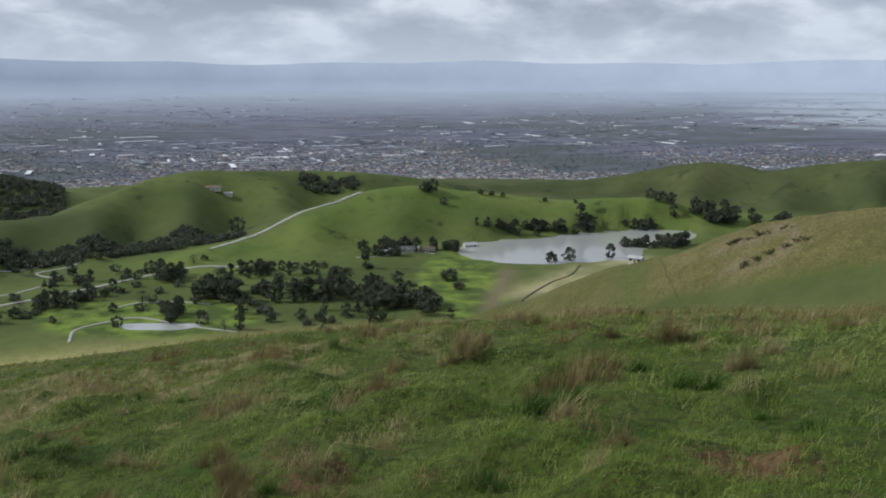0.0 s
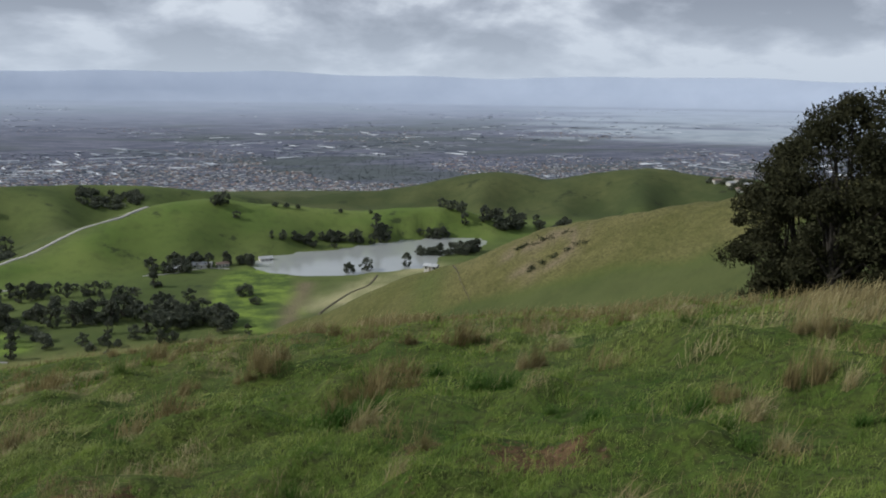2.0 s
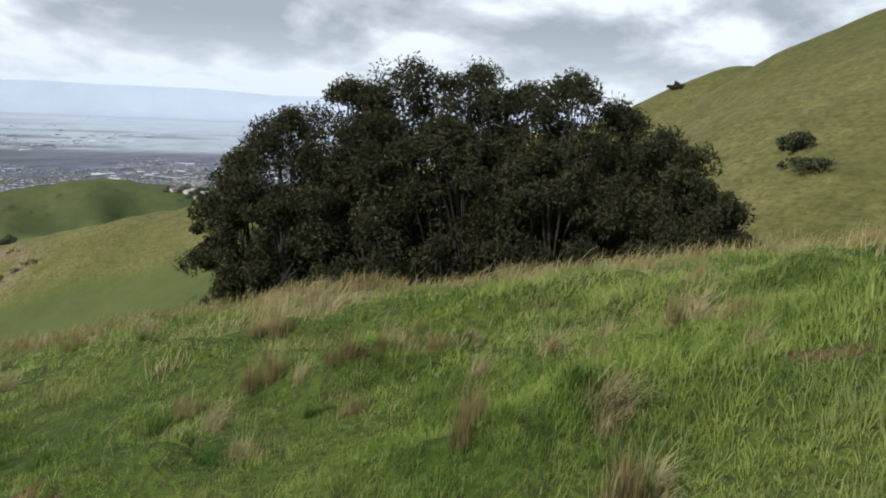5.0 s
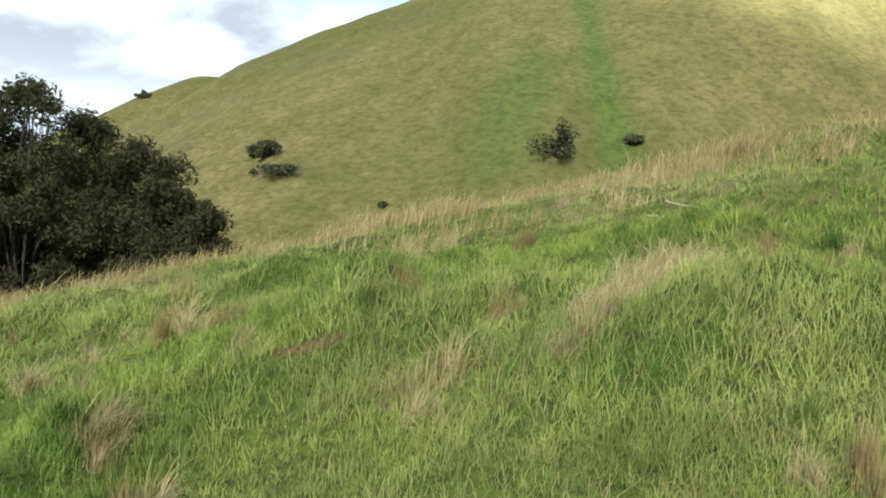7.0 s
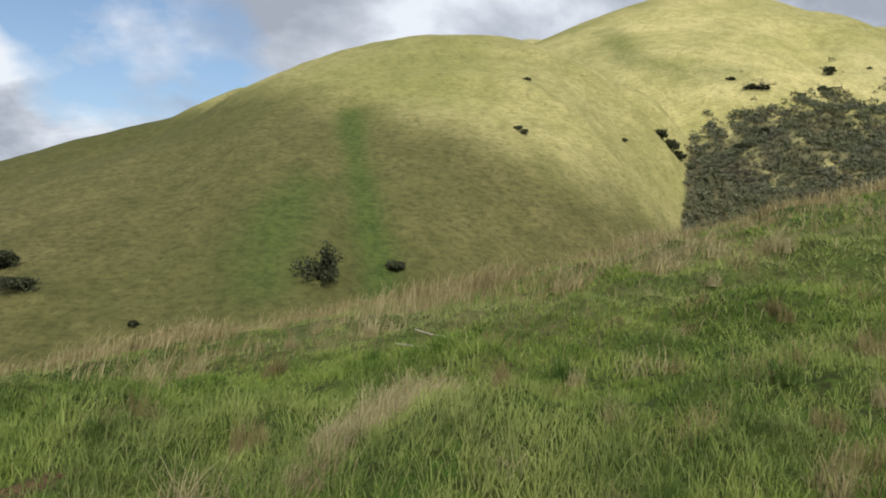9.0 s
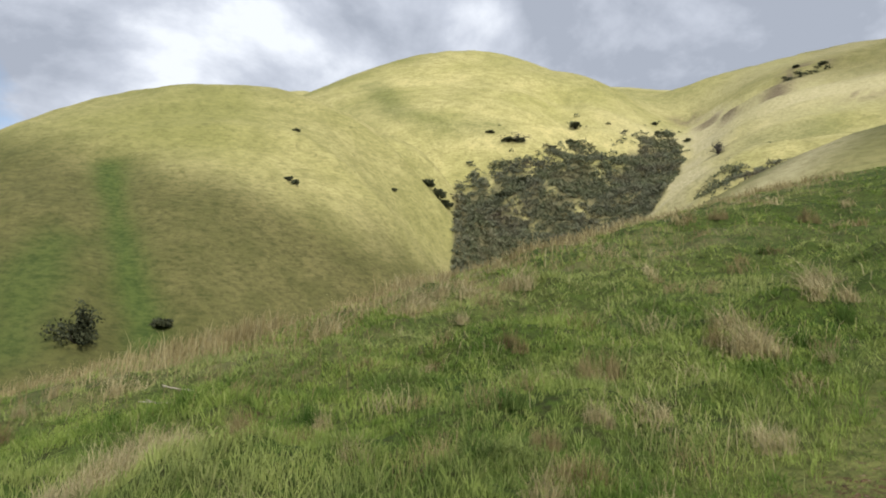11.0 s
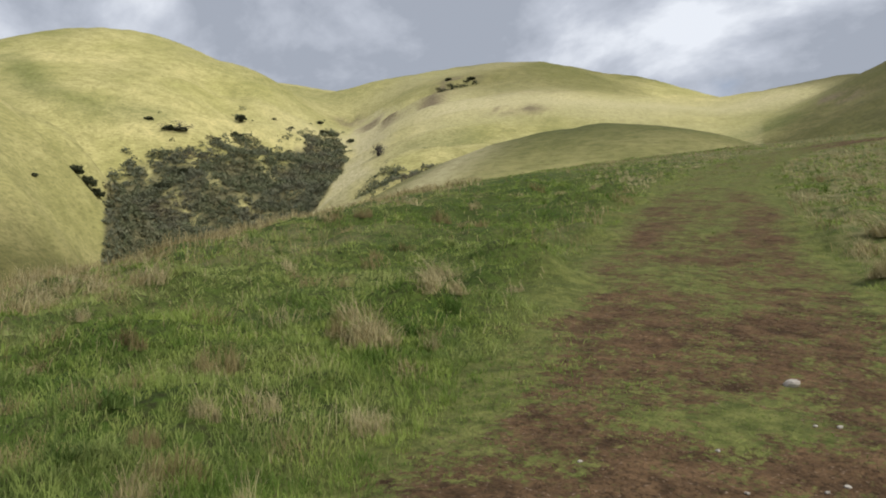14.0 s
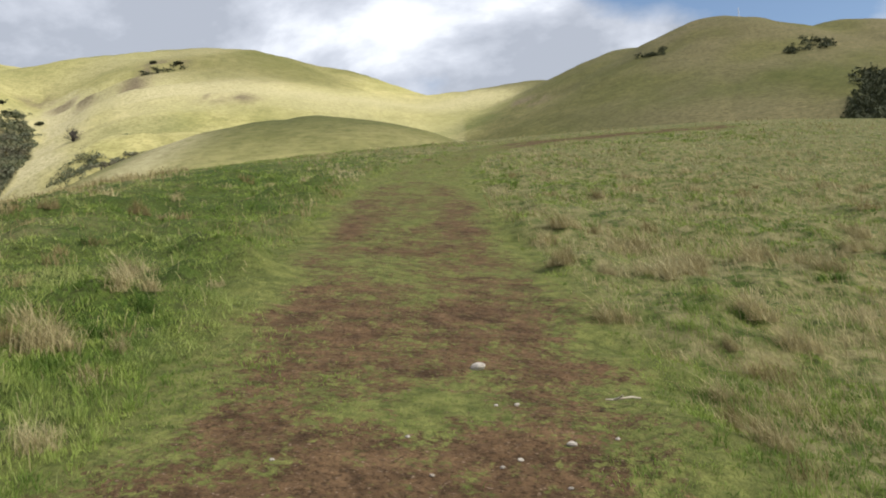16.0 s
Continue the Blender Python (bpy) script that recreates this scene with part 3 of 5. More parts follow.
def mesh_object(name, verts, faces, material, smooth=True, parent=None):
    me = bpy.data.meshes.new(name)
    verts, faces = np.asarray(verts, np.float32), np.asarray(faces, np.int32)
    me.vertices.add(len(verts))
    me.vertices.foreach_set("co", verts.ravel())
    n, k = faces.shape
    me.loops.add(n * k)
    me.loops.foreach_set("vertex_index", faces.ravel())
    me.polygons.add(n)
    me.polygons.foreach_set("loop_start", np.arange(0, n * k, k, dtype=np.int32))
    me.polygons.foreach_set("use_smooth", np.full(n, smooth))
    me.update(calc_edges=True)
    me.materials.append(material)
    ob = new(name, me)
    ob.parent = parent
    return ob


def height_at(x, y):
    return float(land(np.array([float(x)]), np.array([float(y)]))[0])


def thing(name, x, y, z=None, turn=0.0, size=1.0, label="", category="", group="", kind=""):
    """An Empty at a thing's base, that carries its parts."""
    ob = new(name)
    ob.matrix_world = pose(x, y, height_at(x, y) if z is None else z, 0, 0, turn) @ Matrix.Diagonal((size, size, size, 1))
    return tagged(ob, label, category, group, kind)


def part(name, bm, material, parent, label="", smooth=False):
    me = bpy.data.meshes.new(name)
    bm.to_mesh(me)
    bm.free()
    for p in me.polygons:
        p.use_smooth = smooth
    me.materials.append(material)
    ob = new(name, me)
    ob.parent = parent
    return tagged(ob, label) if label else ob


def step(v, a, b):
    t = np.clip((v - a) / (b - a), 0, 1)
    return t * t * (3 - 2 * t)

# ---- the ground sheet: fine under the camera, coarse at the horizon ----
# worn and dug spots in the turf: x, y, radius
WORN = [(1.49, 4.03, 0.32), (-4.35, 8.9, 0.3), (-0.86, 4.99, 0.26), (1.19, 4.87, 0.2), (5.01, 0.95, 0.22), (4.14, 1.03, 0.22), (5.6, -1.65, 0.14), (3.29, -2.5, 0.15)]


def soil_amount(x, y):
    """1 on bare earth: two wheel ruts of the track, with grass between, and worn patches."""
    q, along = off_track(x, y)
    rut = np.exp(-((q - 0.86) / 0.42) ** 2)
    lane = step(1.34 + 0.12 * fbm(along, along * 0, 5, 2) + 0.42 * fbm(x, y, 0.9, 4), q - 0.42, q + 0.42)
    wheel = np.interp(along, [0, 17.5, 19, 20.3, 21.2, 22.6, 24.4, 26, 28, 31, 34, 38, 60, 68, 80], [0.8, 1.0, 0.9, 0.75, 0.86, 0.72, 0.46, 0.52, 0.78, 0.7, 0.5, 0.3, 0.35, 0.85, 0.7])
    middle = np.interp(along, [0, 17.5, 18.5, 19.2, 19.8, 21.2, 22.6, 24, 28, 31, 40, 66, 70, 80], [0.6, 1.0, 0.85, 0.18, 0.52, 0.58, 0.36, 0.30, 0.42, 0.42, 0.1, 0.25, 0.8, 0.6])
    bare = lane * (middle + (wheel - middle) * rut) + lane * (0.30 * fbm(along * 0.6, q, 0.9, 4) + 0.55 * fbm(x + 9, y, 0.42, 4))
    for px, py, size in WORN:
        bare = np.maximum(bare, 0.98 * np.exp(-(np.hypot(x - px, y - py) / size / 1.25) ** 2) + 0.5 * fbm(x, y, 0.35, 2) - 0.28)
    return np.clip(bare, 0, 1)


def russet_amount(x, y):
    """Where last year's dry grass still stands: along the brow and in drifts."""
    r = np.hypot(x, y)
    turn = bearing(x, y) % 360
    brow = np.interp(turn, [0, 8, 23, 38, 53, 68, 86, 101, 116, 131, 145, 160, 180, 200, 326, 360], [24, 20, 16, 13.5, 12, 11, 12, 14, 17, 30, 45, 60, 60, 60, 32, 24])
    edge = np.exp(-((r - brow * 0.98) / (0.20 * brow)) ** 2) * np.where(turn > 140, 0.35, 1.0)
    drift = step(fbm(x + 3, y - 8, 5.0, 4), 0.12, 0.42)
    return np.clip(edge * 1.3 * step(fbm(x, y, 3.0, 3), -0.35, 0.25) + drift * np.where(turn > 158, 1.5, np.interp(turn, [50, 75], [0.22, 0.45])) * step(r, 3.5, 8), 0, 1)


turns = np.concatenate([np.arange(-34, 192, 0.34), np.arange(192, 326, 2.0)])
reaches = np.exp(np.linspace(math.log(0.25), math.log(4990), 525))
tt, rr = np.meshgrid(np.radians(turns), reaches)
gx, gy = (rr * np.sin(tt)).ravel(), (rr * np.cos(tt)).ravel()
gz = land(gx, gy)
rows, cols = rr.shape
i, j = np.meshgrid(np.arange(rows - 1), np.arange(cols), indexing="ij")
j2 = (j + 1) % cols
quads = np.stack([i * cols + j, (i + 1) * cols + j, (i + 1) * cols + j2, i * cols + j2], -1).reshape(-1, 4)
hub = len(gx)
verts = np.column_stack([np.append(gx, 0), np.append(gy, 0), np.append(gz, land(np.array([0.0]), np.array([0.0]))[0])])
fan = np.arange(0, cols, 2)
quads = np.concatenate([quads, np.stack([np.full(len(fan), hub), fan, (fan + 1) % cols, (fan + 2) % cols], 1)])
ground = mesh_object("ground", verts, quads, GROUND)
tagged(ground, "green meadow hilltop, grassy hills and built-up plain to the horizon", "ground", kind="structure")

gr, gt = np.hypot(gx, gy), bearing(gx, gy) % 360
west = 1 - step(np.abs(((gt + 180) % 360 - 180) - 0), 50, 62)
hills = step(gr, 55, 110) * (1 - step(gr, 560, 700) * west)
SHADY = [(-420, 880), (-340, 905), (-270, 935), (-225, 940), (-190, 1000)]      # fold below the farm, its shade painted as darker pasture
SCARS = [[(250, -275), (262, -295), (281, -326), (266, -322)], [(334, -299), (300, -284), (274, -274)], [(198, -262), (189, -268)], [(92, -316), (83, -310)]]
GREENS = [([(393, -147), (333, -135), (307, -148), (296, -165)], 7.0), ([(204, -213), (187, -221)], 8.0), ([(102, -298), (108, -280)], 7.0)]
SCAR = [(125, 358), (145, 343), (137, 328), (120, 329)]
lawn_zone = np.minimum(np.hypot((gx - 18) / 42, (gy - 740) / 130), np.hypot((gx + 230) / 90, (gy - 620) / 50)) + 0.25 * fbm(gx, gy, 60, 3)
gt_s = (gt + 180) % 360 - 180
# greener ground: the foot of the long ridge, the folds where water runs
green_foot = step(to_line([tuple(p[:2]) for p in CRESTS["long_ridge"]], gx, gy) + 9 * fbm(gx, gy, 40, 3) + 1.2 * (gt_s - 22), 50, 60) * (1 - step(gt_s, 48, 64)) * (gt_s > -5)
flush = 0.5 * sum(np.exp(-((to_line(line, gx, gy) + 3 * fbm(gx, gy, 14, 3)) / wide) ** 2) for line, wide in GREENS) + np.exp(-((to_line(FOLD, gx, gy) + 1.5 * fbm(gx, gy, 14, 3)) / 2.9) ** 2) + 0.8 * np.exp(-((to_line(BLOTCH, gx, gy) + 2 * fbm(gx, gy, 10, 3)) / 5.0) ** 2)
# the knoll, darkened below for painted cloud shade, and the near hilltop
knoll_top = np.exp(-(to_line([spot(141, 130), spot(150, 126), spot(158, 132)], gx, gy) / 26.0) ** 2) + (1 - step(gr, 70, 95))
rise = np.degrees(np.arctan2(gz, gr))
gully_edge = 132.3 - 0.7 * np.clip(12.5 - rise, 0, 9) + 0.9 * fbm(gx, gy, 14, 4)
BRUSH_TOP = [(116.5, 9.6), (118, 11.2), (120, 12.0), (122.5, 12.1), (125, 12.9), (127, 11.7), (128.3, 12.5), (130.8, 13.8), (132.3, 11.5)]
brush = (1 - step(rise + 1.3 * fbm(gx, gy, 22, 4), np.interp(gt, [p[0] for p in BRUSH_TOP], [p[1] - 0.6 for p in BRUSH_TOP]), np.interp(gt, [p[0] for p in BRUSH_TOP], [p[1] + 0.3 for p in BRUSH_TOP]))) * (gt > 116.5) * (gt < gully_edge) * (gr > 190) * (gr < 430)
strip = np.exp(-(to_line([(63, 782), (54, 735), (44, 690), (36, 640)], gx, gy) / 9.0) ** 2)
pale_field = np.exp(-(to_line([(75, 690), (105, 740), (145, 785), (190, 835)], gx, gy) / 24.0) ** 2)
bench_off = to_line([tuple(p[:2]) for p in CRESTS["bench"]], gx, gy)
eroded = step(gt, gully_edge - 0.1, gully_edge + 0.4) * (1 - step(gt, gully_edge + 1.6, gully_edge + 3.5)) * (gr > 190) * (gr < 440) * step(rise, 5, 7) * (0.35 + 0.65 * step(fbm(gx, gy, 9, 4), -0.25, 0.2))
masks = {
    "soil": soil_amount(gx, gy) * (gr < 90),
    "dry": hills * np.clip(0.85 + 0.45 * fbm(gx, gy, 90, 4) - 1.0 * green_foot - 0.2 * flush - 0.6 * knoll_top , 0, 1),
    "flush": 0.8 * np.clip(flush, 0, 1) * (gr > 95) + 0.45 * np.exp(-(to_line([(78, 345), (88, 380), (96, 410)], gx, gy) / 9.0) ** 2),
    # olive: cloud shade put into the colour past bearing 52, true olive before
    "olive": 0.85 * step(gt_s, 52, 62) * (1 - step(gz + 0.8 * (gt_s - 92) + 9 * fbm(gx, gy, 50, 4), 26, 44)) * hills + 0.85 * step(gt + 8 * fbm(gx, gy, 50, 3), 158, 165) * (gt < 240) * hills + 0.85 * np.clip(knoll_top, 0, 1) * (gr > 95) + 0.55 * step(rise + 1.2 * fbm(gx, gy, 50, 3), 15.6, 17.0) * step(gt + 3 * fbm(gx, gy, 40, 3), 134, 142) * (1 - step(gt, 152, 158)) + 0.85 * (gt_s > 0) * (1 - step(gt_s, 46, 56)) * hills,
    "bay": step(gr, 2900, 3100) * (1 - step(gr, 4560, 4640)) * step(gt_s + 4 * fbm(gx, gy, 500, 3), 16, 24) * (1 - step(gt_s, 60, 70)) * step(fbm(gr * 1.6, gt_s * 22, 240, 4) + np.interp(gt_s, [14, 30, 60], [-0.25, 0.2, 0.4]), -0.1, 0.1),
    "pasture": np.maximum(step(gr, 560, 640) * west, 0.85 * np.clip(green_foot, 0, 1) * (gr > 100) * (gr < 560)),
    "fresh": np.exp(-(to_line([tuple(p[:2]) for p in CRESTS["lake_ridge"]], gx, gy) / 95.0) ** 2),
    "brush": np.clip(brush * (1 - np.exp(-(np.min([to_line(rib, gx, gy) for rib in RIBS], axis=0) / 1.2) ** 2)), 0, 1),
    # wold: browner far mounds, green foot of the ridge, painted shade along SHADY
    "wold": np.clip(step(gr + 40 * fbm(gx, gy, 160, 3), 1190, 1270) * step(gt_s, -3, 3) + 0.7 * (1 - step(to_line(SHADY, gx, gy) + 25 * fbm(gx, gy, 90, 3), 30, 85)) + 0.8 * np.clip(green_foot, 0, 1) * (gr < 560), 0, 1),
    "lane": (1 - step(off_track(gx, gy)[0], 1.3, 2.3)) * (gr < 100),
    "thatch": np.clip(russet_amount(gx, gy) + 0.9 * step(gt, 150, 160) * (1 - step(gt + 14 * fbm(gx, gy, 2.5, 3), 200, 245)), 0, 1) * (gr < 100) * step(off_track(gx, gy)[0], 1.2, 1.9),
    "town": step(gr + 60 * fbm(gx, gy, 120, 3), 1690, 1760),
    # range: painted haze that thickens over the plain, full on the far range
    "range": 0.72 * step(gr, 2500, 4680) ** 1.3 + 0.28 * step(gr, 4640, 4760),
    # straw: pale dry ground; along the bench it stands in for sunlight
    "straw": 0.9 * eroded + 0.3 * np.exp(-(np.min([to_line(rib, gx, gy) for rib in RIBS], axis=0) / 1.4) ** 2) * brush + 0.5 * pale_field * (0.6 + 0.8 * step(fbm(gx, gy, 18, 4), -0.3, 0.3)) + 0.7 * np.exp(-(to_line([(68, -75), (73, -88), (82, -101)], gx, gy) / 5.0) ** 2) + (1 - 0.85 * np.clip(knoll_top, 0, 1)) * (1 - step(gt + 5 * fbm(gx, gy, 50, 3), 158, 170)) * 0.75 * np.exp(-((bench_off + 8 * fbm(gx, gy, 30, 3)) / 30.0) ** 2) + 0.35 * step(fbm(gx + 300, gy, 120, 4), 0.1, 0.5) * (gt > 100) * (gt < 160) * hills,
    "lawn": (1 - step(lawn_zone, 0.85, 1.05)) * (gr > 560) * (gr < 900),
    # bare: real scars and field strip; on knoll and mast hill painted cloud shade
    "bare": np.clip(0.85 * strip + sum(step(fbm(gx, gy, 9, 4), -0.25, 0.15) * np.exp(-(to_line(line, gx, gy) / 7.0) ** 2) for line in SCARS) + step(fbm(gx, gy, 12, 4), -0.1, 0.25) * step(-to_line(SCAR, gx, gy), -12, -4) * (gr > 80) + 0.18 * knoll_top * (gr > 95) + 0.4 * step(gt + 6 * fbm(gx, gy, 60, 3), 160, 176) * step(fbm(gx, gy, 26, 4), -0.3, 0.3) * (gt < 230) * (gr > 150), 0, 1),
}
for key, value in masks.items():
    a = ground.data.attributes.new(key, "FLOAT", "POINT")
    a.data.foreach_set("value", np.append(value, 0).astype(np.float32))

# ---- water ----
def water_material():
    m = Nodes("lake_water", 0.12, 0.5)
    m.bump(m.noise(0.4, 3, stretch=(1, 1, 1)), 0.05, 0.05)
    # pale base colour stands in for part of the reflected sky
    return m.done(m.mix(m.noise(0.02), (0.33, 0.345, 0.335), (0.40, 0.41, 0.39)))


WATER = water_material()
bm = bmesh.new()
ring = [bm.verts.new((140.0 + 230 * math.cos(a), 905.0 + 200 * math.sin(a), -182.6)) for a in np.linspace(0, 2 * math.pi, 48, endpoint=False)]
bm.faces.new(ring)
me = bpy.data.meshes.new("lake")
bm.to_mesh(me)
bm.free()
me.materials.append(WATER)
lake = tagged(new("lake", me), "calm grey reservoir lake in the green valley", "lake", kind="structure")

# ---- grass near the camera ----
def blades(x, y, height, width, rng, lean=0.35, wind=(0.25, -0.1), droop=0.25):
    """Tapered blades in two joints on the ground at x, y."""
    n = len(x)
    z = land(x, y) - 0.01
    a = rng.uniform(0, 2 * math.pi, n)
    dx, dy = np.cos(a), np.sin(a)
    b = rng.uniform(0, 2 * math.pi, n)
    tx = (np.cos(b) * lean * rng.rand(n) + wind[0]) * height
    ty = (np.sin(b) * lean * rng.rand(n) + wind[1]) * height
    w = width / 2
    root, mid = np.stack([x, y, z], 1), np.stack([x + tx * 0.4, y + ty * 0.4, z + height * 0.6], 1)
    tip = np.stack([x + tx * 1.15, y + ty * 1.15, z + height * (1 - droop * rng.rand(n))], 1)
    side = np.stack([dx * w, dy * w, np.zeros(n)], 1)
    v = np.stack([root - side, root + side, mid + side * 0.8, mid - side * 0.8, tip], 1).reshape(-1, 3)
    k = np.arange(n)[:, None] * 5
    f = np.concatenate([k + [0, 1, 2], k + [0, 2, 3], k + [3, 2, 4]])
    return v, f


def scatter(n, r0, r1, rng, power=0.0):
    """Bearings and reaches round the camera, denser close by."""
    turn = np.radians(rng.uniform(-33, 192, n))
    u = rng.rand(n)
    r = r0 * (r1 / r0) ** (u ** (1 - power))
    return r * np.sin(turn), r * np.cos(turn)


def turf_blades(n, r0, r1, rng, fine):
    """Turf as small tufts: each sends its blades up and outwards from one root."""
    per = 12 if fine else 9
    cx, cy = scatter(n // per, r0, r1, rng)
    big = np.repeat(rng.uniform(0.55, 1.45, len(cx)), per)
    x, y = np.repeat(cx, per), np.repeat(cy, per)
    n = len(x)
    wide_root = 0.026 * (1 + np.hypot(x, y) / 7) * big
    a, u = rng.uniform(0, 2 * math.pi, n), np.sqrt(rng.rand(n))
    x, y = x + np.cos(a) * u * wide_root, y + np.sin(a) * u * wide_root
    q, bare = off_track(x, y)[0], soil_amount(x, y)
    keep = (rng.rand(n) > bare * 1.35) & (rng.rand(n) < np.where(q < 1.3, 0.75, 1.0))
    x, y, q, a, u, big = x[keep], y[keep], q[keep], a[keep], u[keep], big[keep]
    r = np.hypot(x, y)
    clump = step(fbm(x + 50, y, 1.1, 3), -0.1, 0.5)
    turn = bearing(x, y)
    long = step(fbm(x - 20, y + 9, 5.0, 2), 0.0, 0.5) + 0.65 * step(turn, 66, 84) * (1 - step(turn, 112, 130)) * (1 - step(r, 3.0, 4.6))
    tall = (0.026 + 0.056 * clump + 0.048 * long) * big * rng.uniform(0.6, 1.3, len(x)) * np.where(q < 1.5, 0.42, 1.0) * np.interp(turn, [40, 75], [0.72, 1.0])
    wide = (0.0021 if fine else 0.0035) * np.maximum(1, r / 3.0) * rng.uniform(0.7, 1.5, len(x)) * (1 + 0.35 * long)
    v, f = blades(x, y, tall * (1 + 0.3 * step(r, 8, 30)), wide, rng, 0.6, (0.10 + np.cos(a) * u * 0.75, -0.04 + np.sin(a) * u * 0.75), 0.6)
    if fine:
        return v, f
    n = len(x)                                  # farther off a blade is one tapered piece
    k = np.arange(n)
    return v.reshape(n, 5, 3)[:, [0, 1, 4]].reshape(-1, 3), np.stack([k * 3, k * 3 + 1, k * 3 + 2], 1)


rng = np.random.RandomState(11)
v, f = turf_blades(330000, 1.7, 7.5, rng, True)
tagged(mesh_object("meadow_grass", v, f, BLADES, False), "lush short green meadow grass on the hilltop", "grass", kind="stuff")
v, f = turf_blades(560000, 6.0, 62, rng, False)
tagged(mesh_object("meadow_grass", v, f, BLADES, False), "green meadow grass running up to the brow", "grass", kind="stuff")

x, y = scatter(100000, 2.2, 70, rng, 0.25)
keep = (rng.rand(len(x)) < russet_amount(x, y)) & (off_track(x, y)[0] > 1.6)
x, y = x[keep], y[keep]
r = np.hypot(x, y)
v, f = blades(x, y, rng.uniform(0.10, 0.34, len(x)) * np.interp(r, [3, 10], [0.7, 1]), 0.0032 * np.maximum(1, r / 4.5), rng, 0.7, (0.3, -0.15), 0.4)
tagged(mesh_object("dry_grass", v, f, RUSSET, False), "russet dead grass stalks drifting over the green meadow", "grass", kind="stuff")

# taller stalks stand thick along the brow
turn = rng.uniform(8, 142, 92000)
r = np.interp(turn, [8, 23, 38, 53, 68, 86, 101, 116, 131, 142], [20, 16, 13.5, 12, 11, 12, 14, 17, 30, 42]) * rng.normal(0.94, 0.15, len(turn))
x, y = r * np.sin(np.radians(turn)), r * np.cos(np.radians(turn))
keep = rng.rand(len(x)) < step(fbm(x, y, 1.5, 4) + np.interp(turn, [80, 100, 130, 142], [0, 0.12, 0.12, 0]), -0.02, 0.42)
x, y, r = x[keep], y[keep], r[keep]
tall = rng.uniform(0.08, 0.36, len(x)) * (0.55 + 0.8 * step(fbm(x, y, 1.3, 3), -0.1, 0.4)) * np.interp(bearing(x, y), [85, 105, 135], [1.0, 1.3, 1.2])
for pick, material, label in ((rng.rand(len(x)) < 0.7, RUSSET, "tall russet dead grass standing along the brow"), (rng.rand(len(x)) < 0.3, STRAW, "tall tan dead grass standing along the brow")):
    v, f = blades(x[pick], y[pick], tall[pick], 0.0034 * np.maximum(1, r[pick] / 4.5), rng, 0.6, (0.35, -0.18), 0.5)
    tagged(mesh_object("dry_grass", v, f, material, False), label, "grass", kind="stuff")

# little clumps all over the turf, too many to count
for seed, count, material, tall, label in ((61, 1900, BLADES, 0.10, "small green clumps of grass all over the turf"), (62, 220, STRAW, 0.18, "small straw-coloured clumps of grass all over the turf"), (63, 320, RUSSET, 0.18, "small russet clumps of dead grass all over the turf")):
    rng = np.random.RandomState(seed)
    cx, cy = scatter(count, 2.8, 30, rng, 0.1)
    ok = (off_track(cx, cy)[0] > 1.75) & (np.hypot(cx, cy) < brow_reach(cx, cy) * 1.02) & (rng.rand(count) < (1.0 if material == BLADES else np.where(bearing(cx, cy) % 360 > 100, 1.0, 0.35)))
    cx, cy = cx[ok], cy[ok]
    per = 56
    big = np.repeat(rng.uniform(0.5, 1.3, len(cx)) * (1 + 0.02 * np.hypot(cx, cy)), per)
    px, py = np.repeat(cx, per) + rng.normal(0, 0.07, len(big)) * big, np.repeat(cy, per) + rng.normal(0, 0.07, len(big)) * big
    v, f = blades(px, py, tall * big * rng.uniform(0.4, 1.2, len(big)), 0.0024 * np.maximum(1, np.hypot(px, py) / 3.2), rng, 1.2, (0.22, -0.12), 0.8)
    tagged(mesh_object("grass_clumps", v, f, material, False), label, "grass", kind="stuff")

# long pale grass in drifts on the bank above the track
n = 60000
turn, r = np.radians(rng.uniform(150, 192, n)), 3.5 * (60 / 3.5) ** rng.rand(n)
x, y = r * np.sin(turn), r * np.cos(turn)
keep = (rng.rand(n) < 0.15 + 0.85 * step(fbm(x - 6, y, 1.5, 4) + 0.4 * fbm(x, y, 7, 2), 0.0, 0.4)) & (off_track(x, y)[0] > 1.75)
x, y, r = x[keep], y[keep], r[keep]
v, f = blades(x, y, rng.uniform(0.08, 0.26, len(x)) * (0.6 + 0.8 * step(fbm(x - 6, y, 1.5, 4), 0, 0.5)), 0.0026 * np.maximum(1, r / 3.6), rng, 0.8, (0.35, -0.15), 0.6)
tagged(mesh_object("dry_grass", v, f, STRAW, False), "long pale dry grass in drifts on the bank above the track", "grass", kind="stuff")

# pale thin straw over the open turf, thickest on the bank beyond the track
x, y = scatter(150000, 2.4, 50, rng, 0.1)
turn = bearing(x, y) % 360
keep = (rng.rand(len(x)) < np.where(turn > 150, np.where(turn < 250, 1.0, 0.10), np.interp(turn, [40, 80, 100, 140], [0.04, 0.25, 0.18, 0.18])) * step(fbm(x + 12, y + 5, 1.6, 4), -0.15, 0.45)) & (off_track(x, y)[0] > 1.7)
x, y = x[keep], y[keep]
r = np.hypot(x, y)
v, f = blades(x, y, rng.uniform(0.06, 0.22, len(x)), 0.0028 * np.maximum(1, r / 4.0), rng, 0.9, (0.4, -0.2), 0.6)
tagged(mesh_object("dry_grass", v, f, STRAW, False), "thin pale straw lying over the green turf", "grass", kind="stuff")


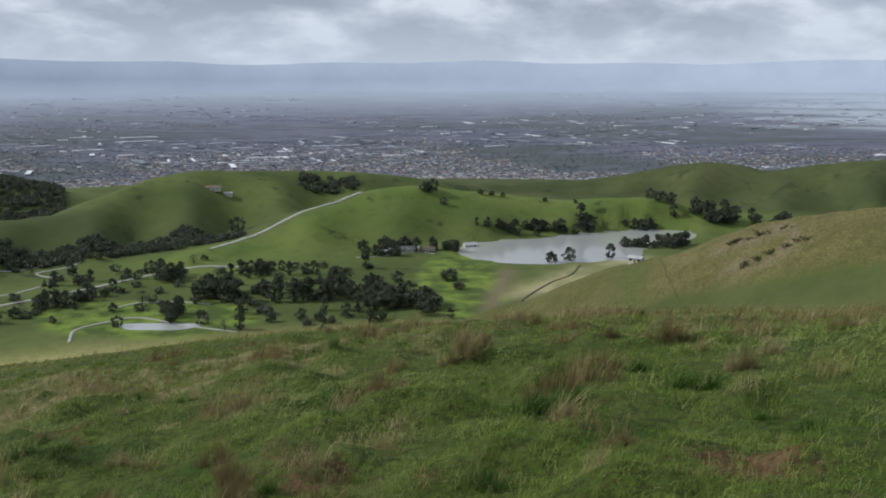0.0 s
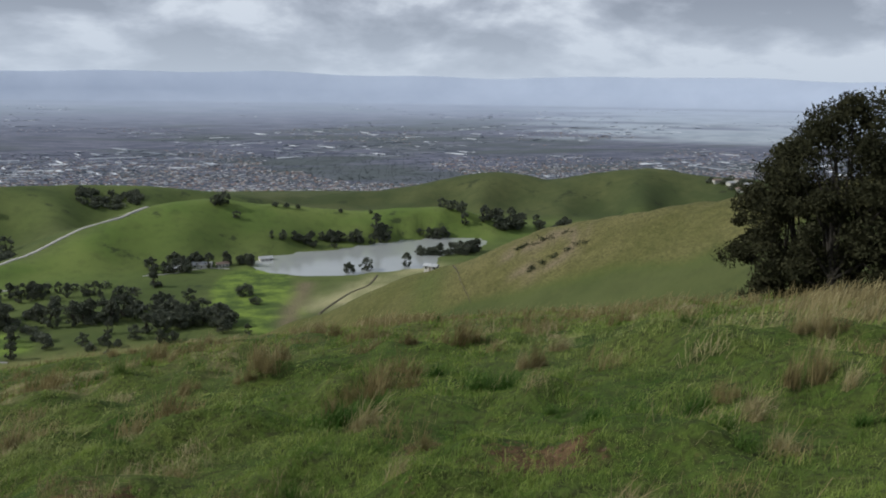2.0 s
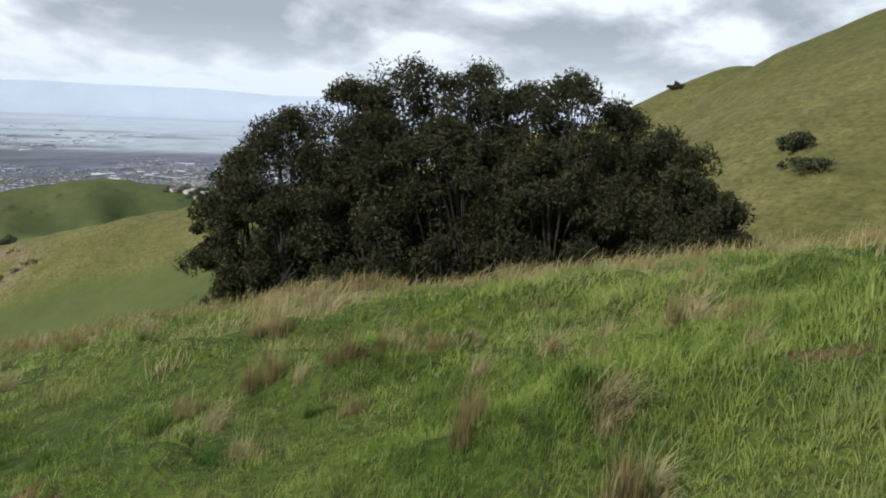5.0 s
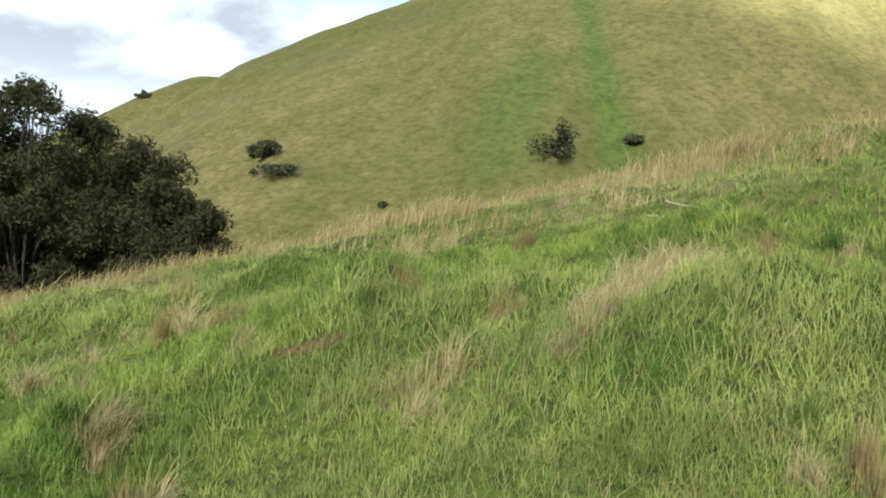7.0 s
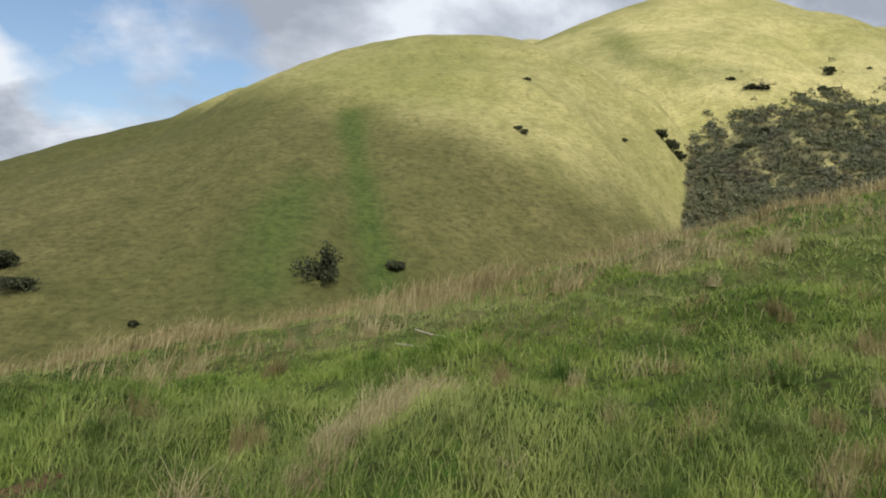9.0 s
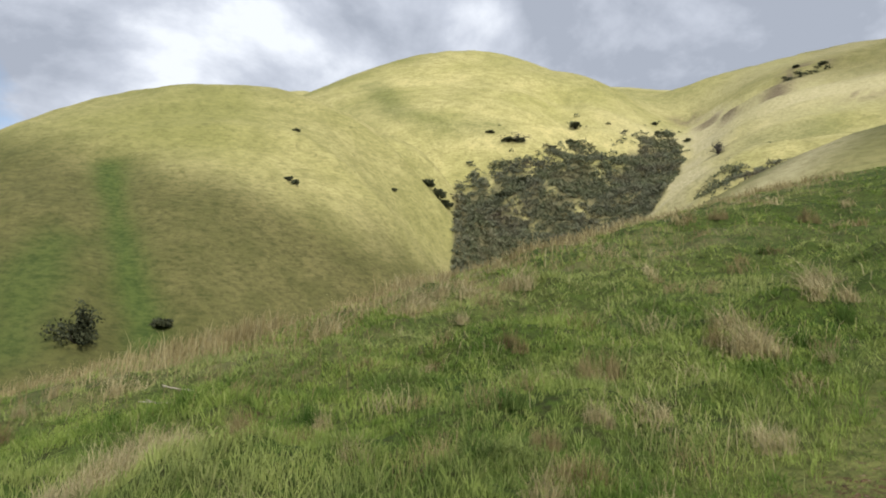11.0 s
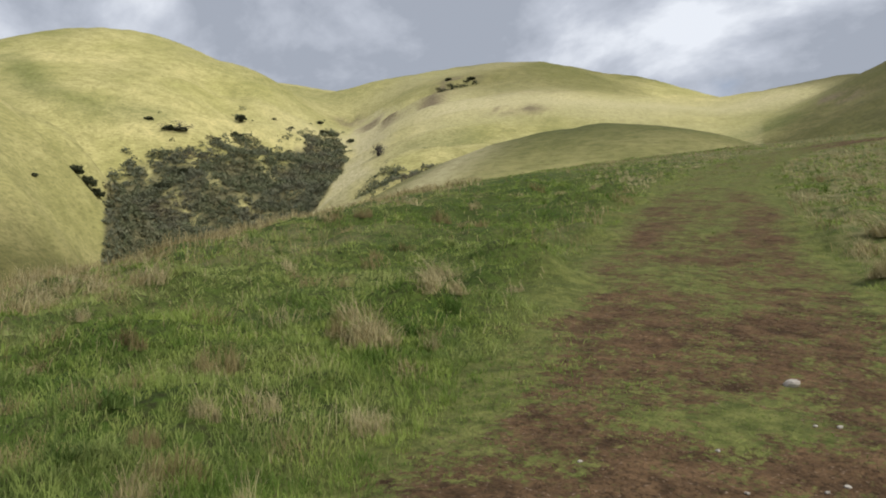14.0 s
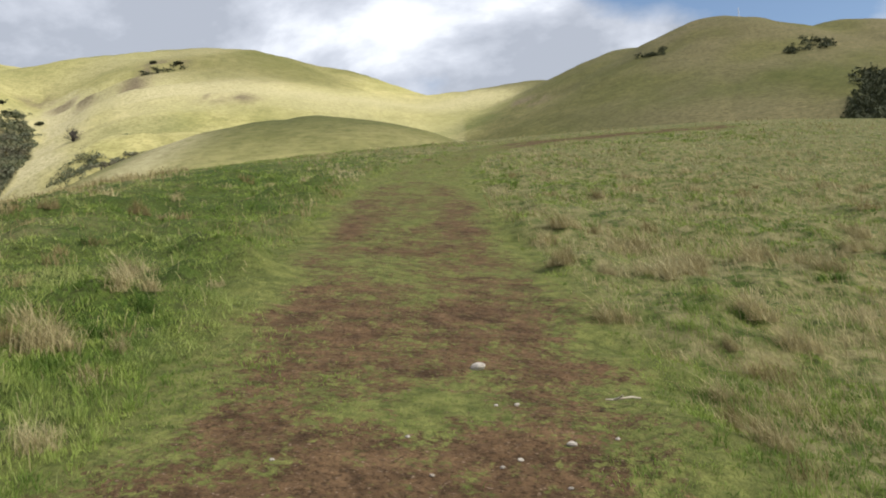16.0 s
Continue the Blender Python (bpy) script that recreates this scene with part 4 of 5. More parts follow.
def tuft_mesh(name, material, count, spread, height, seed, lean, wind=1.0, droop=1.0):
    """One tussock: a mop of long blades that arch out from an uneven crown and hang over, blown to one side."""
    rng = np.random.RandomState(seed)
    cx, cy = rng.normal(0, 0.17, 4) * spread, rng.normal(0, 0.13, 4) * spread
    pick = rng.randint(0, 4, count)
    x, y = cx[pick] + rng.normal(0, 0.075, count) * spread, cy[pick] + rng.normal(0, 0.075, count) * spread
    a = rng.uniform(0, 2 * math.pi, count)
    length = height * (0.35 + 1.2 * rng.rand(count) ** 1.6) * (1.15 - 0.6 * np.minimum(np.hypot(x, y) / spread / 0.4, 1))
    ox = np.cos(a) * lean * rng.uniform(0.1, 0.6, count) + 0.42 * wind * rng.uniform(0.2, 1.4, count)
    oy = np.sin(a) * lean * rng.uniform(0.1, 0.6, count) - 0.22 * wind * rng.uniform(0.2, 1.4, count)
    hang = rng.uniform(0.25, 0.95, count) * droop
    w = rng.uniform(0.0022, 0.0055, count)
    side = np.stack([-np.sin(a), np.cos(a), np.zeros(count)], 1) * w[:, None]

    def at(s):
        return np.stack([x + ox * length * s ** 1.5, y + oy * length * s ** 1.5, length * (s - hang * s * s * 0.85) - 0.03], 1)

    v = np.stack([at(0.0) - side, at(0.0) + side, at(0.4) + side * 0.9, at(0.4) - side * 0.9, at(0.75) + side * 0.6, at(0.75) - side * 0.6, at(1.0)], 1).reshape(-1, 3)
    k = np.arange(count)[:, None] * 7
    ob = mesh_object(name, v, np.concatenate([k + [0, 1, 2], k + [0, 2, 3], k + [3, 2, 4], k + [3, 4, 5], k + [5, 4, 6]]), material, False)
    me = ob.data
    bpy.data.objects.remove(ob)
    return me


TUSSOCKS = {
    "russet": [tuft_mesh("russet_tussock", RUSSET, 620, 0.9, 0.42, s, 0.9, 0.35, 0.55) for s in (1, 2, 3)],
    "straw": [tuft_mesh("straw_tussock", STRAW, 420, 0.9, 0.42, s, 1.5) for s in (4, 5, 6)],
    "green": [tuft_mesh("green_tussock", TUSSOCK_GREEN, 620, 0.95, 0.32, s, 1.5, 0.6, 0.9) for s in (7, 8)],
}
# x, y, width of the tussocks that stand out
STANDING = {
    "russet": [(-2.30, 8.57, 1.23), (-5.22, 11.96, 1.13), (-0.77, 8.30, 1.09), (0.33, 9.97, 0.86), (1.59, 8.12, 0.71), (2.67, 9.79, 0.86), (1.57, 15.3, 0.98), (3.80, 9.70, 0.66),
               (-2.90, 13.4, 0.88), (-1.38, 15.7, 1.24), (1.99, 12.5, 0.90), (-5.80, 17.2, 1.42), (3.09, 4.64, 0.34), (4.61, 5.63, 0.56), (3.80, 3.91, 0.38), (1.34, 7.46, 0.87),
               (4.50, 3.75, 0.45), (6.24, 4.39, 1.06), (8.38, 8.27, 1.30)],
    "green": [(2.12, 6.23, 0.71), (0.96, 5.63, 0.84), (-0.31, 8.07, 0.53), (-2.39, 14.1, 0.92), (2.24, 4.80, 0.46), (-3.53, 6.76, 0.85), (1.92, 7.80, 0.52), (2.47, 3.66, 0.48),
              (2.20, 4.72, 0.34), (2.21, 6.46, 0.74), (5.03, 6.38, 0.34), (4.66, 8.29, 0.33), (4.11, 2.66, 0.35), (3.34, 3.55, 0.31), (3.41, 1.95, 0.5), (4.2, -2.9, 0.6), (3.6, -2.2, 0.5)],
    "straw": [(3.41, 1.79, 0.52), (4.82, 2.65, 0.35), (5.56, 2.20, 0.58), (7.60, 4.62, 0.92), (6.31, 6.77, 0.96), (3.70, 0.20, 0.68), (4.00, -0.32, 0.44), (7.54, 0.63, 0.57), (3.36, 0.35, 0.41),
              (6.60, 1.20, 0.37), (7.29, 2.24, 0.37), (3.64, 4.17, 0.32), (5.16, -0.93, 0.46), (4.68, -0.63, 0.48), (4.18, -0.37, 0.43), (8.75, -0.43, 0.53), (5.90, 2.43, 0.62),
              (9.72, -4.77, 0.88), (3.92, -1.71, 0.38), (4.99, -1.89, 0.29), (3.61, 0.48, 0.46), (7.67, 2.28, 0.49)],
}
STANDING["straw_far"] = [(8.75, -4.27, 0.73), (4.46, -4.95, 0.72), (5.04, -0.99, 0.60), (3.67, -3.01, 0.32), (5.33, -6.70, 0.64), (4.69, -1.52, 0.24), (2.98, -3.56, 0.38), (13.2, -0.33, 0.81),
                         (0.86, -10.64, 1.30), (4.38, -4.89, 0.89), (-0.09, -13.1, 0.71), (-1.39, -14.3, 0.97), (-0.09, -8.39, 0.79), (0.39, -6.99, 0.43), (3.10, -3.65, 0.39),
                         (1.72, -12.3, 1.01), (2.06, -10.3, 0.64), (12.6, -16.8, 1.01), (0.04, -6.29, 0.51), (-0.23, -5.29, 0.58), (-1.8, -9.6, 0.8), (-0.9, -11.6, 0.9), (-2.6, -13.0, 1.0), (-3.2, -10.8, 0.7)]
STANDING["straw_bank"] = [(0.88, -11.38, 1.0), (1.59, -12.97, 1.0), (0.65, -12.01, 1.0), (-0.11, -12.24, 1.0), (-1.54, -15.9, 1.0), (2.67, -13.03, 1.0), (1.0, -7.7, 0.7), (-0.05, -8.4, 0.76), (6.56, -26.43, 1.0), (-0.43, -7.77, 0.7), (3.59, -20.39, 1.0), (4.73, -6.08, 0.69), (4.69, -5.17, 0.63), (8.57, -3.97, 0.85), (9.77, -5.13, 0.99), (8.16, -5.19, 0.87), (9.21, -3.29, 0.88), (5.06, -5.4, 0.67), (5.87, -7.38, 0.85), (5.77, 2.38, 0.56), (3.99, 2.41, 0.42), (3.24, 1.71, 0.35), (3.7, 0.47, 0.35), (8.3, -1.03, 0.75)]
LABELS = {"russet": "russet tussock of dead grass standing in the meadow", "straw": "straw-coloured tussock of long dry grass in the meadow", "green": "dark green lush tussock of grass in the meadow"}
for key, places in STANDING.items():
    kind = key.split("_")[0]
    for k, (px, py, size) in enumerate(places):
        ob = new("grass_tussock", TUSSOCKS[kind][k % len(TUSSOCKS[kind])])
        ob.matrix_world = pose(px, py, height_at(px, py) - 0.015, 0, 0, 97 * k % 50 - 25) @ Matrix.Diagonal((size, size, min(max(size * 1.1, 0.5), 1.0), 1))
        tagged(ob, LABELS[kind], "grass tussock", kind + " tussocks")


# smaller tussocks all over the turf
rng = np.random.RandomState(31)
x, y = scatter(260, 2.6, 24, rng)
ok = (off_track(x, y)[0] > 1.7)
for k, (px, py) in enumerate(zip(x[ok], y[ok])):
    kind = ("green", "straw", "russet")[rng.choice(3, p=(0.36, 0.36, 0.28))]
    size = rng.uniform(0.2, 0.42) * (1 + 0.03 * math.hypot(px, py))
    ob = new("grass_tussock", TUSSOCKS[kind][k % len(TUSSOCKS[kind])])
    ob.matrix_world = pose(px, py, height_at(px, py) - 0.015, 0, 0, rng.uniform(-40, 40)) @ Matrix.Diagonal((size, size, rng.uniform(0.5, 0.9) * min(1, 0.5 + size), 1))
    tagged(ob, LABELS[kind], "grass tussock", kind + " tussocks")


# a long sheaf of last year's grass, blown flat across the turf
rng = np.random.RandomState(44)
t = rng.rand(2400)
x = np.interp(t, [0, 0.25, 0.6, 1], [3.62, 4.02, 4.62, 5.0]) + rng.normal(0, 0.10, 2400) * (0.4 + t)
y = np.interp(t, [0, 0.25, 0.6, 1], [-0.18, -0.37, -0.66, -1.02]) + rng.normal(0, 0.06, 2400)
v, f = blades(x, y, rng.uniform(0.08, 0.32, 2400) * (0.55 + 0.6 * t), np.full(2400, 0.0034), rng, 1.1, (0.70, -0.45), 0.9)
tagged(mesh_object("grass_tussock", v, f, STRAW, False), "long straw-coloured sheaf of dead grass blown flat", "grass tussock", "straw tussocks")
# ---- trees and bushes ----
def tree_parts(seed, height, spread, lobes, leaves, leaf, low=0.12, trunks=1, lobe=(0.24, 0.42), flat=1.0, simple=False):
    """Arrays of one broad tree: wood (trunk, limbs) and crown, standing at the origin."""
    rng = np.random.RandomState(seed)
    wood, crown = Soup(), Soup()
    centres = []
    for k in range(lobes):
        a, u = rng.uniform(0, 2 * math.pi), rng.rand()
        e = rng.uniform(-0.95, 1.0) if k > 2 else 1.0
        ring = math.sqrt(max(0.0, 1 - e * e)) * (0.55 + 0.45 * u)
        mid_z, half = height * (0.5 + low / 2), height * (0.5 - low / 2)
        centres.append((math.cos(a) * ring * spread, math.sin(a) * ring * spread, mid_z + e * half * 0.9 * flat - 0.12 * spread * (e > 0.5)))
    centres = np.array(centres)
    for t in range(trunks):
        a = rng.uniform(0, 2 * math.pi)
        foot = np.array([math.cos(a), math.sin(a), 0]) * spread * 0.16 * (trunks > 1)
        fork = foot * 2.2 + [rng.normal(0, 0.1) * spread, rng.normal(0, 0.1) * spread, height * rng.uniform(0.26, 0.36)]
        bole = height * 0.032 / math.sqrt(trunks)
        wood.tube([foot - [0, 0, 0.4], foot * 1.1 + [0, 0, height * 0.05], (foot + fork) / 2, fork], [bole * 1.5, bole * 1.1, bole, bole * 0.8], 8)
        for c in centres[t::trunks][: 16]:
            bend = (fork + c) / 2 + rng.normal(0, 0.06 * spread, 3) + [0, 0, 0.04 * height]
            wood.tube([fork, (fork + bend) / 2, bend, c], [bole * 0.40, bole * 0.30, bole * 0.20, bole * 0.06], 5)
    per = leaves // lobes
    for c in centres:
        r = spread * rng.uniform(*lobe)
        d = rng.normal(size=(per, 3))
        d /= np.linalg.norm(d, axis=1)[:, None]
        p = c + d * r * (0.35 + 0.75 * rng.rand(per, 1)) * [1, 1, 0.78]
        p = p[p[:, 2] > height * 0.02]
        crown.leaves(p, leaf, rng, simple=simple)
    return wood, crown


def plant(name, x, y, parts, leaf_mat, label, category, group="", turn=0, sink=0.0):
    """A tree or bush made of its wood and its crown."""
    base = thing(name, x, y, height_at(x, y) - sink, turn, 1.0, label, category, group)
    wood, crown = parts
    wood.make("trunk", BARK, base, True)
    crown.make("crown", leaf_mat, base)
    return base


# oaks below the brow: bearing, reach, angle of the top, half width
OAKS = [(36.6, 36, -2.2, 2.0), (39.8, 34, 0.7, 2.5), (43.6, 35, 3.0, 3.0), (48.0, 34, 4.4, 3.1), (52.4, 35, 4.6, 3.2), (55.6, 37, 3.3, 2.8), (58.6, 34, 4.0, 3.1), (61.6, 35, 2.0, 2.9), (64.7, 33, 0.4, 2.7), (67.4, 32, -3.0, 2.0), (45.6, 32.5, 0.6, 2.6), (50.2, 32, 0.8, 2.6), (56.8, 31.5, -1.0, 2.5)]
for k, (turn, reach, top, half) in enumerate(OAKS):
    ox, oy = spot(turn, reach)
    tall = reach * math.tan(radians(top)) - height_at(ox, oy)
    plant("oak_tree", ox, oy, tree_parts(100 + k, tall * 1.01, half * 1.16, 110, 33000, 0.095, 0.0, 3, (0.13, 0.30), simple=True), OAK_LEAF, "dark evergreen oak with dense twisting branches below the brow", "oak tree", "oaks below the brow", 40 * k)

# small trees of the valley, built once and then copied
KINDS = [
    plant("tree", 129, 834, tree_parts(201, 14, 7.0, 22, 1000, 1.05, 0.02, simple=True), TREE_LEAF, "dark round-crowned tree in the valley park", "tree", "valley trees"),
    plant("tree", 109, 821, tree_parts(202, 12, 6.5, 20, 950, 1.05, 0.0, simple=True), TREE_LEAF, "dark spreading tree in the valley park", "tree", "valley trees"),
    plant("tree", 173, 845, tree_parts(203, 16, 5.0, 22, 950, 1.0, 0.02, simple=True), TREE_LEAF, "dark upright tree in the valley park", "tree", "valley trees"),
    plant("tree", 6, 743, tree_parts(204, 11, 8.0, 24, 1050, 1.05, 0.0, 1, flat=0.9, simple=True), TREE_LEAF, "dark low broad tree on the bright lawn", "tree", "valley trees"),
]
rng = np.random.RandomState(5)


def stand(x, y, kind=None, size=1.0):
    k = rng.randint(0, 3) if kind is None else kind
    s = size * rng.uniform(0.8, 1.2)
    m = pose(x, y, height_at(x, y) - 0.3, 0, 0, rng.uniform(0, 360)) @ Matrix.Diagonal((s, s, s, 1))
    ob = copy_thing(KINDS[k], Matrix())
    ob.matrix_basis = m
    return ob


KINDS.append(plant("tree", -330, 628, tree_parts(205, 12, 6.0, 26, 300, 0.55, 0.1), TWIG_LEAF, "leafless grey-brown tree on the park lawn", "tree", "bare valley trees"))
KINDS.append(plant("tree", -262, 640, tree_parts(206, 7, 4.0, 14, 380, 0.95, 0.0), TREE_LEAF, "small round dark tree on the park lawn", "tree", "valley trees"))
# single trees: x, y, kind, size
for x, y, k, s in [(14, 712, 3, 0.7), (-23, 1011, 0, 1.0), (-13, 1019, 0, 1.1), (-18, 1014, 1, 0.9), (1, 993, 0, 0.7), (166, 1043, 1, 0.5), (129, 1044, 1, 0.5), (267, 1068, 0, 0.8), (272, 1045, 0, 0.9), (278, 1050, 0, 0.8),
                   (-241, 964, 0, 1.2), (47, 1036, 3, 0.6), (61, 1040, 3, 0.6), (75, 1040, 1, 0.6)]:
    stand(x, y, k, s)
# groves: middle x, y, spread in x and y, number, size
GROVES = [(-199, 690, 24, 22, 12, 1.1), (-246, 735, 12, 12, 5, 1.0), (-110, 682, 44, 16, 17, 1.05), (-28, 655, 38, 24, 22, 1.0), (-62, 700, 16, 26, 9, 0.85), (-75, 852, 16, 6, 6, 0.8), (-45, 878, 20, 12, 9, 0.9),
          (-2, 880, 16, 10, 8, 0.8), (67, 958, 46, 4, 14, 0.7), (125, 980, 36, 4, 18, 0.8), (172, 995, 12, 4, 8, 1.1), (240, 1010, 22, 4, 9, 0.85), (222, 902, 24, 8, 11, 0.7), (250, 905, 22, 12, 16, 0.85), (335, 1020, 52, 16, 20, 1.1),
          (415, 1050, 30, 14, 9, 1.0), (-165, 770, 44, 14, 14, 0.8), (-205, 625, 16, 14, 7, 0.85), (-150, 625, 60, 20, 8, 0.7), (-70, 615, 40, 8, 6, 0.6), (-325, 640, 30, 30, 9, 0.8), (-300, 690, 40, 22, 8, 0.7), (-290, 760, 60, 40, 8, 0.7)]
for x, y, sx2, sy2, n, s in GROVES:
    for _ in range(n):
        stand(x + rng.normal(0, sx2 * 0.6), y + rng.normal(0, sy2 * 0.6), None, s)
for _ in range(36):
    stand(rng.uniform(-440, -60), rng.uniform(575, 810), rng.choice([4, 4, 5, 5, 2]), 0.85)

# woods on the far valley side, too many to count
HILL_HOMES = [(733, 1163), (748, 1148), (764, 1156), (750, 1128), (772, 1138), (784, 1116)]
wood_soup = Soup()
wx, wy = [], []
for x, y in HILL_HOMES:
    wx += [x + 11, x - 12, x - 3]
    wy += [y - 8, y + 5, y + 12]
for _ in range(70):
    wx.append(rng.uniform(-440, -60))
    wy.append(rng.uniform(575, 810))
for _ in range(760):
    x = rng.uniform(-500, -225)
    wx.append(x)
    wy.append(np.interp(x, [-500, -430, -390, -340, -300, -225], [752, 788, 815, 858, 894, 908]) + rng.uniform(-14, 30) + rng.normal(0, 6))
for _ in range(1500):
    x, y = spot(rng.uniform(-36, -24.6), rng.uniform(1110, 1400))
    wx.append(x)
    wy.append(y)
for _ in range(70):
    wx.append(rng.uniform(-200, -120))
    wy.append(rng.uniform(1145, 1185))
for x, y, z in zip(wx, wy, land(np.array(wx), np.array(wy))):
    s = rng.uniform(0.6, 1.05)
    d = rng.normal(size=(70, 3))
    d /= np.linalg.norm(d, axis=1)[:, None]
    wood_soup.leaves(np.array([x, y, z + 2.6 * s]) + d * [5.0 * s, 5.0 * s, 3.6 * s] * (0.6 + 0.5 * rng.rand(70, 1)), 1.9, rng, simple=True)
tagged(wood_soup.make("woodland", TREE_LEAF), "dark leafy woodland along the valley side", "woodland", kind="stuff")


def bush_parts(seed, height, spread, leaves, leaf):
    """A low bush of many stems, each with its own small uneven head of leaves."""
    rng = np.random.RandomState(seed)
    wood, crown = Soup(), Soup()
    stems = 22
    for k in range(stems):
        a, u = rng.uniform(0, 2 * math.pi), rng.uniform(0.15, 1.0)
        e = np.array([math.cos(a) * spread * u, math.sin(a) * spread * u, height * rng.uniform(0.08, 0.85) * (1 - 0.6 * u * u)])
        wood.tube([(0, 0, -0.3), e * [0.4, 0.4, 0.5], e], [0.05 * height / 2, 0.03 * height / 2, 0.01 * height], 5)
        d = rng.normal(size=(leaves // stems, 3))
        d /= np.linalg.norm(d, axis=1)[:, None]
        p = e + d * [spread * 0.32, spread * 0.32, height * 0.24] * rng.uniform(0.6, 1.3) * (0.3 + 0.8 * rng.rand(leaves // stems, 1))
        crown.leaves(p[p[:, 2] > -0.2], leaf, rng)
    return wood, crown


# lone bushes on the hillsides: bearing, reach, half width, height
BUSHES = [(92.4, 113, 3.3, 5.0), (72.6, 134, 2.6, 3.6), (73.6, 126, 4.2, 2.0), (97.3, 121, 1.8, 1.3), (105.5, 165, 1.2, 0.9), (105.1, 166, 1.0, 0.8), (105.5, 188, 1.0, 0.8), (114.6, 219, 2.4, 2.4), (115.3, 221, 2.6, 2.6), (115.9, 222, 2.2, 2.2), (112.3, 197, 0.9, 0.7),
          (124.8, 357, 2.6, 3.0), (65.1, 258, 2.4, 2.2), (80.7, 111, 0.8, 0.8), (119.9, 300, 3.0, 2.8), (121.2, 306, 3.2, 2.8), (120.2, 326, 2.6, 2.1), (120.9, 326, 2.4, 1.9), (124.5, 346, 2.4, 1.9), (130.1, 412, 2.2, 1.8), (130.4, 390, 2.2, 1.8), (134.2, 321, 1.8, 1.4),
          (132.3, 384, 2.0, 1.6), (139.1, 430, 1.8, 1.4), (140.7, 415, 2.0, 1.6), (138.4, 414, 1.4, 1.1), (127.0, 377, 1.4, 1.1), (128.2, 377, 1.5, 1.2), (123.2, 333, 2.0, 1.6), (118.9, 333, 1.6, 1.3)]
for k, (turn, reach, half, tall) in enumerate(BUSHES):
    bx, by = spot(turn, reach)
    plant("bush", bx, by, bush_parts(300 + k, tall, half, 1500 if half > 1.5 else 500, 0.30 if half > 1.5 else 0.2), BUSH_LEAF, "dark scrubby bush alone on the grassy hillside", "bush", "hillside bushes", 60 * k)

# leafless shrubs above the gully
for turn, reach, half, tall in ((120.6, 326, 6.5, 4.4), (134.2, 300, 3.0, 6.0)):
    bx, by = spot(turn, reach)
    plant("bare_shrub", bx, by, bush_parts(int(turn), tall, half, 700, 0.22), TWIG_LEAF, "leafless brown shrub on the dry hillside", "shrub", "leafless shrubs")

# scrub that fills the gully between the hills: it stops at a height that changes with the bearing
def scrub_patch(soup, n, turns, reaches, limit, floor, size, hole=-0.42):
    turn, reach = rng.uniform(*turns, n), rng.uniform(*reaches, n)
    x, y = reach * np.sin(np.radians(turn)), reach * np.cos(np.radians(turn))
    z = land(x, y)
    high = np.degrees(np.arctan2(z, reach))
    over = high - np.interp(turn, [p[0] for p in limit], [p[1] for p in limit]) - 1.3 * fbm(x, y, 22, 4)
    ok = ((over < -0.2) & (fbm(x + 7, y, 14, 3) > hole) | (rng.rand(n) < 0.10 * np.exp(-np.abs(over) / 0.5))) & (high > floor) & ((np.abs(np.sin(np.pi * (reach + 9 * fbm(x, y, 40, 2)) / 30)) > 0.06) | (turn > 132.7) | (rng.rand(n) < 0.4)) & ((turn < 132.3 - 0.7 * np.clip(12.5 - high, 0, 9) + 0.5 * fbm(x, y, 14, 3)) | (turn > 132.7))
    ok &= np.min([to_line(rib, x, y) for rib in RIBS], axis=0) + 1.5 * fbm(x, y, 8, 2) > 0.5
    for cx, cy, cz in zip(x[ok], y[ok], z[ok]):
        s = rng.choice([0.55, 0.8, 1.1, 1.5]) * rng.uniform(0.8, 1.25) * size
        d = rng.normal(size=(34, 3))
        d /= np.linalg.norm(d, axis=1)[:, None]
        d[:, 2] = np.abs(d[:, 2])
        soup.leaves(np.array([cx, cy, cz]) + d * [1.5 * s, 1.5 * s, 1.5 * s] * (0.5 + 0.6 * rng.rand(34, 1)), 0.48 * s, rng, simple=True)


scrub = Soup()
scrub_patch(scrub, 16000, (116.5, 132.6), (160, 420), [(117, 10.2), (118, 11.6), (120, 12.4), (122.5, 12.5), (124, 12.9), (125, 13.3), (126, 12.6), (127, 12.0), (128.3, 12.9), (129.5, 13.3), (130.8, 14.2), (132.0, 12.4), (132.6, 10.5)], 3.0, 0.85, -0.85)
pale_scrub = Soup()
scrub_patch(pale_scrub, 1100, (116.5, 132.6), (160, 420), [(117, 10.4), (120, 12.6), (125, 13.4), (127, 12.4), (129.5, 13.5), (130.8, 14.4), (132.6, 11.7)], 3.0, 0.8, -0.1)
tagged(pale_scrub.make("scrub", PALE_SCRUB_LEAF), "paler olive scrub scattered through the gully", "scrub", kind="stuff")
scrub_patch(scrub, 1500, (132.8, 139.5), (150, 330), [(132.8, 9.6), (134.5, 11.4), (136.5, 12.2), (138, 12.6), (139.5, 11.0)], 6.0, 0.8)
tagged(scrub.make("scrub", SCRUB_LEAF), "dense grey-green scrub filling the gully between hills", "scrub", kind="stuff")
dark_scrub = Soup()
scrub_patch(dark_scrub, 700, (184.5, 190), (215, 275), [(184.5, 11.8), (186, 13.6), (188, 14.4), (190, 15)], 8.0, 1.1)
scrub_patch(dark_scrub, 260, (181.5, 184.2), (285, 325), [(181.5, 16.0), (184.2, 16.4)], 15.4, 0.9)
scrub_patch(dark_scrub, 220, (171.5, 174.0), (315, 340), [(171.5, 16.8), (174, 17.4)], 16.5, 0.6)
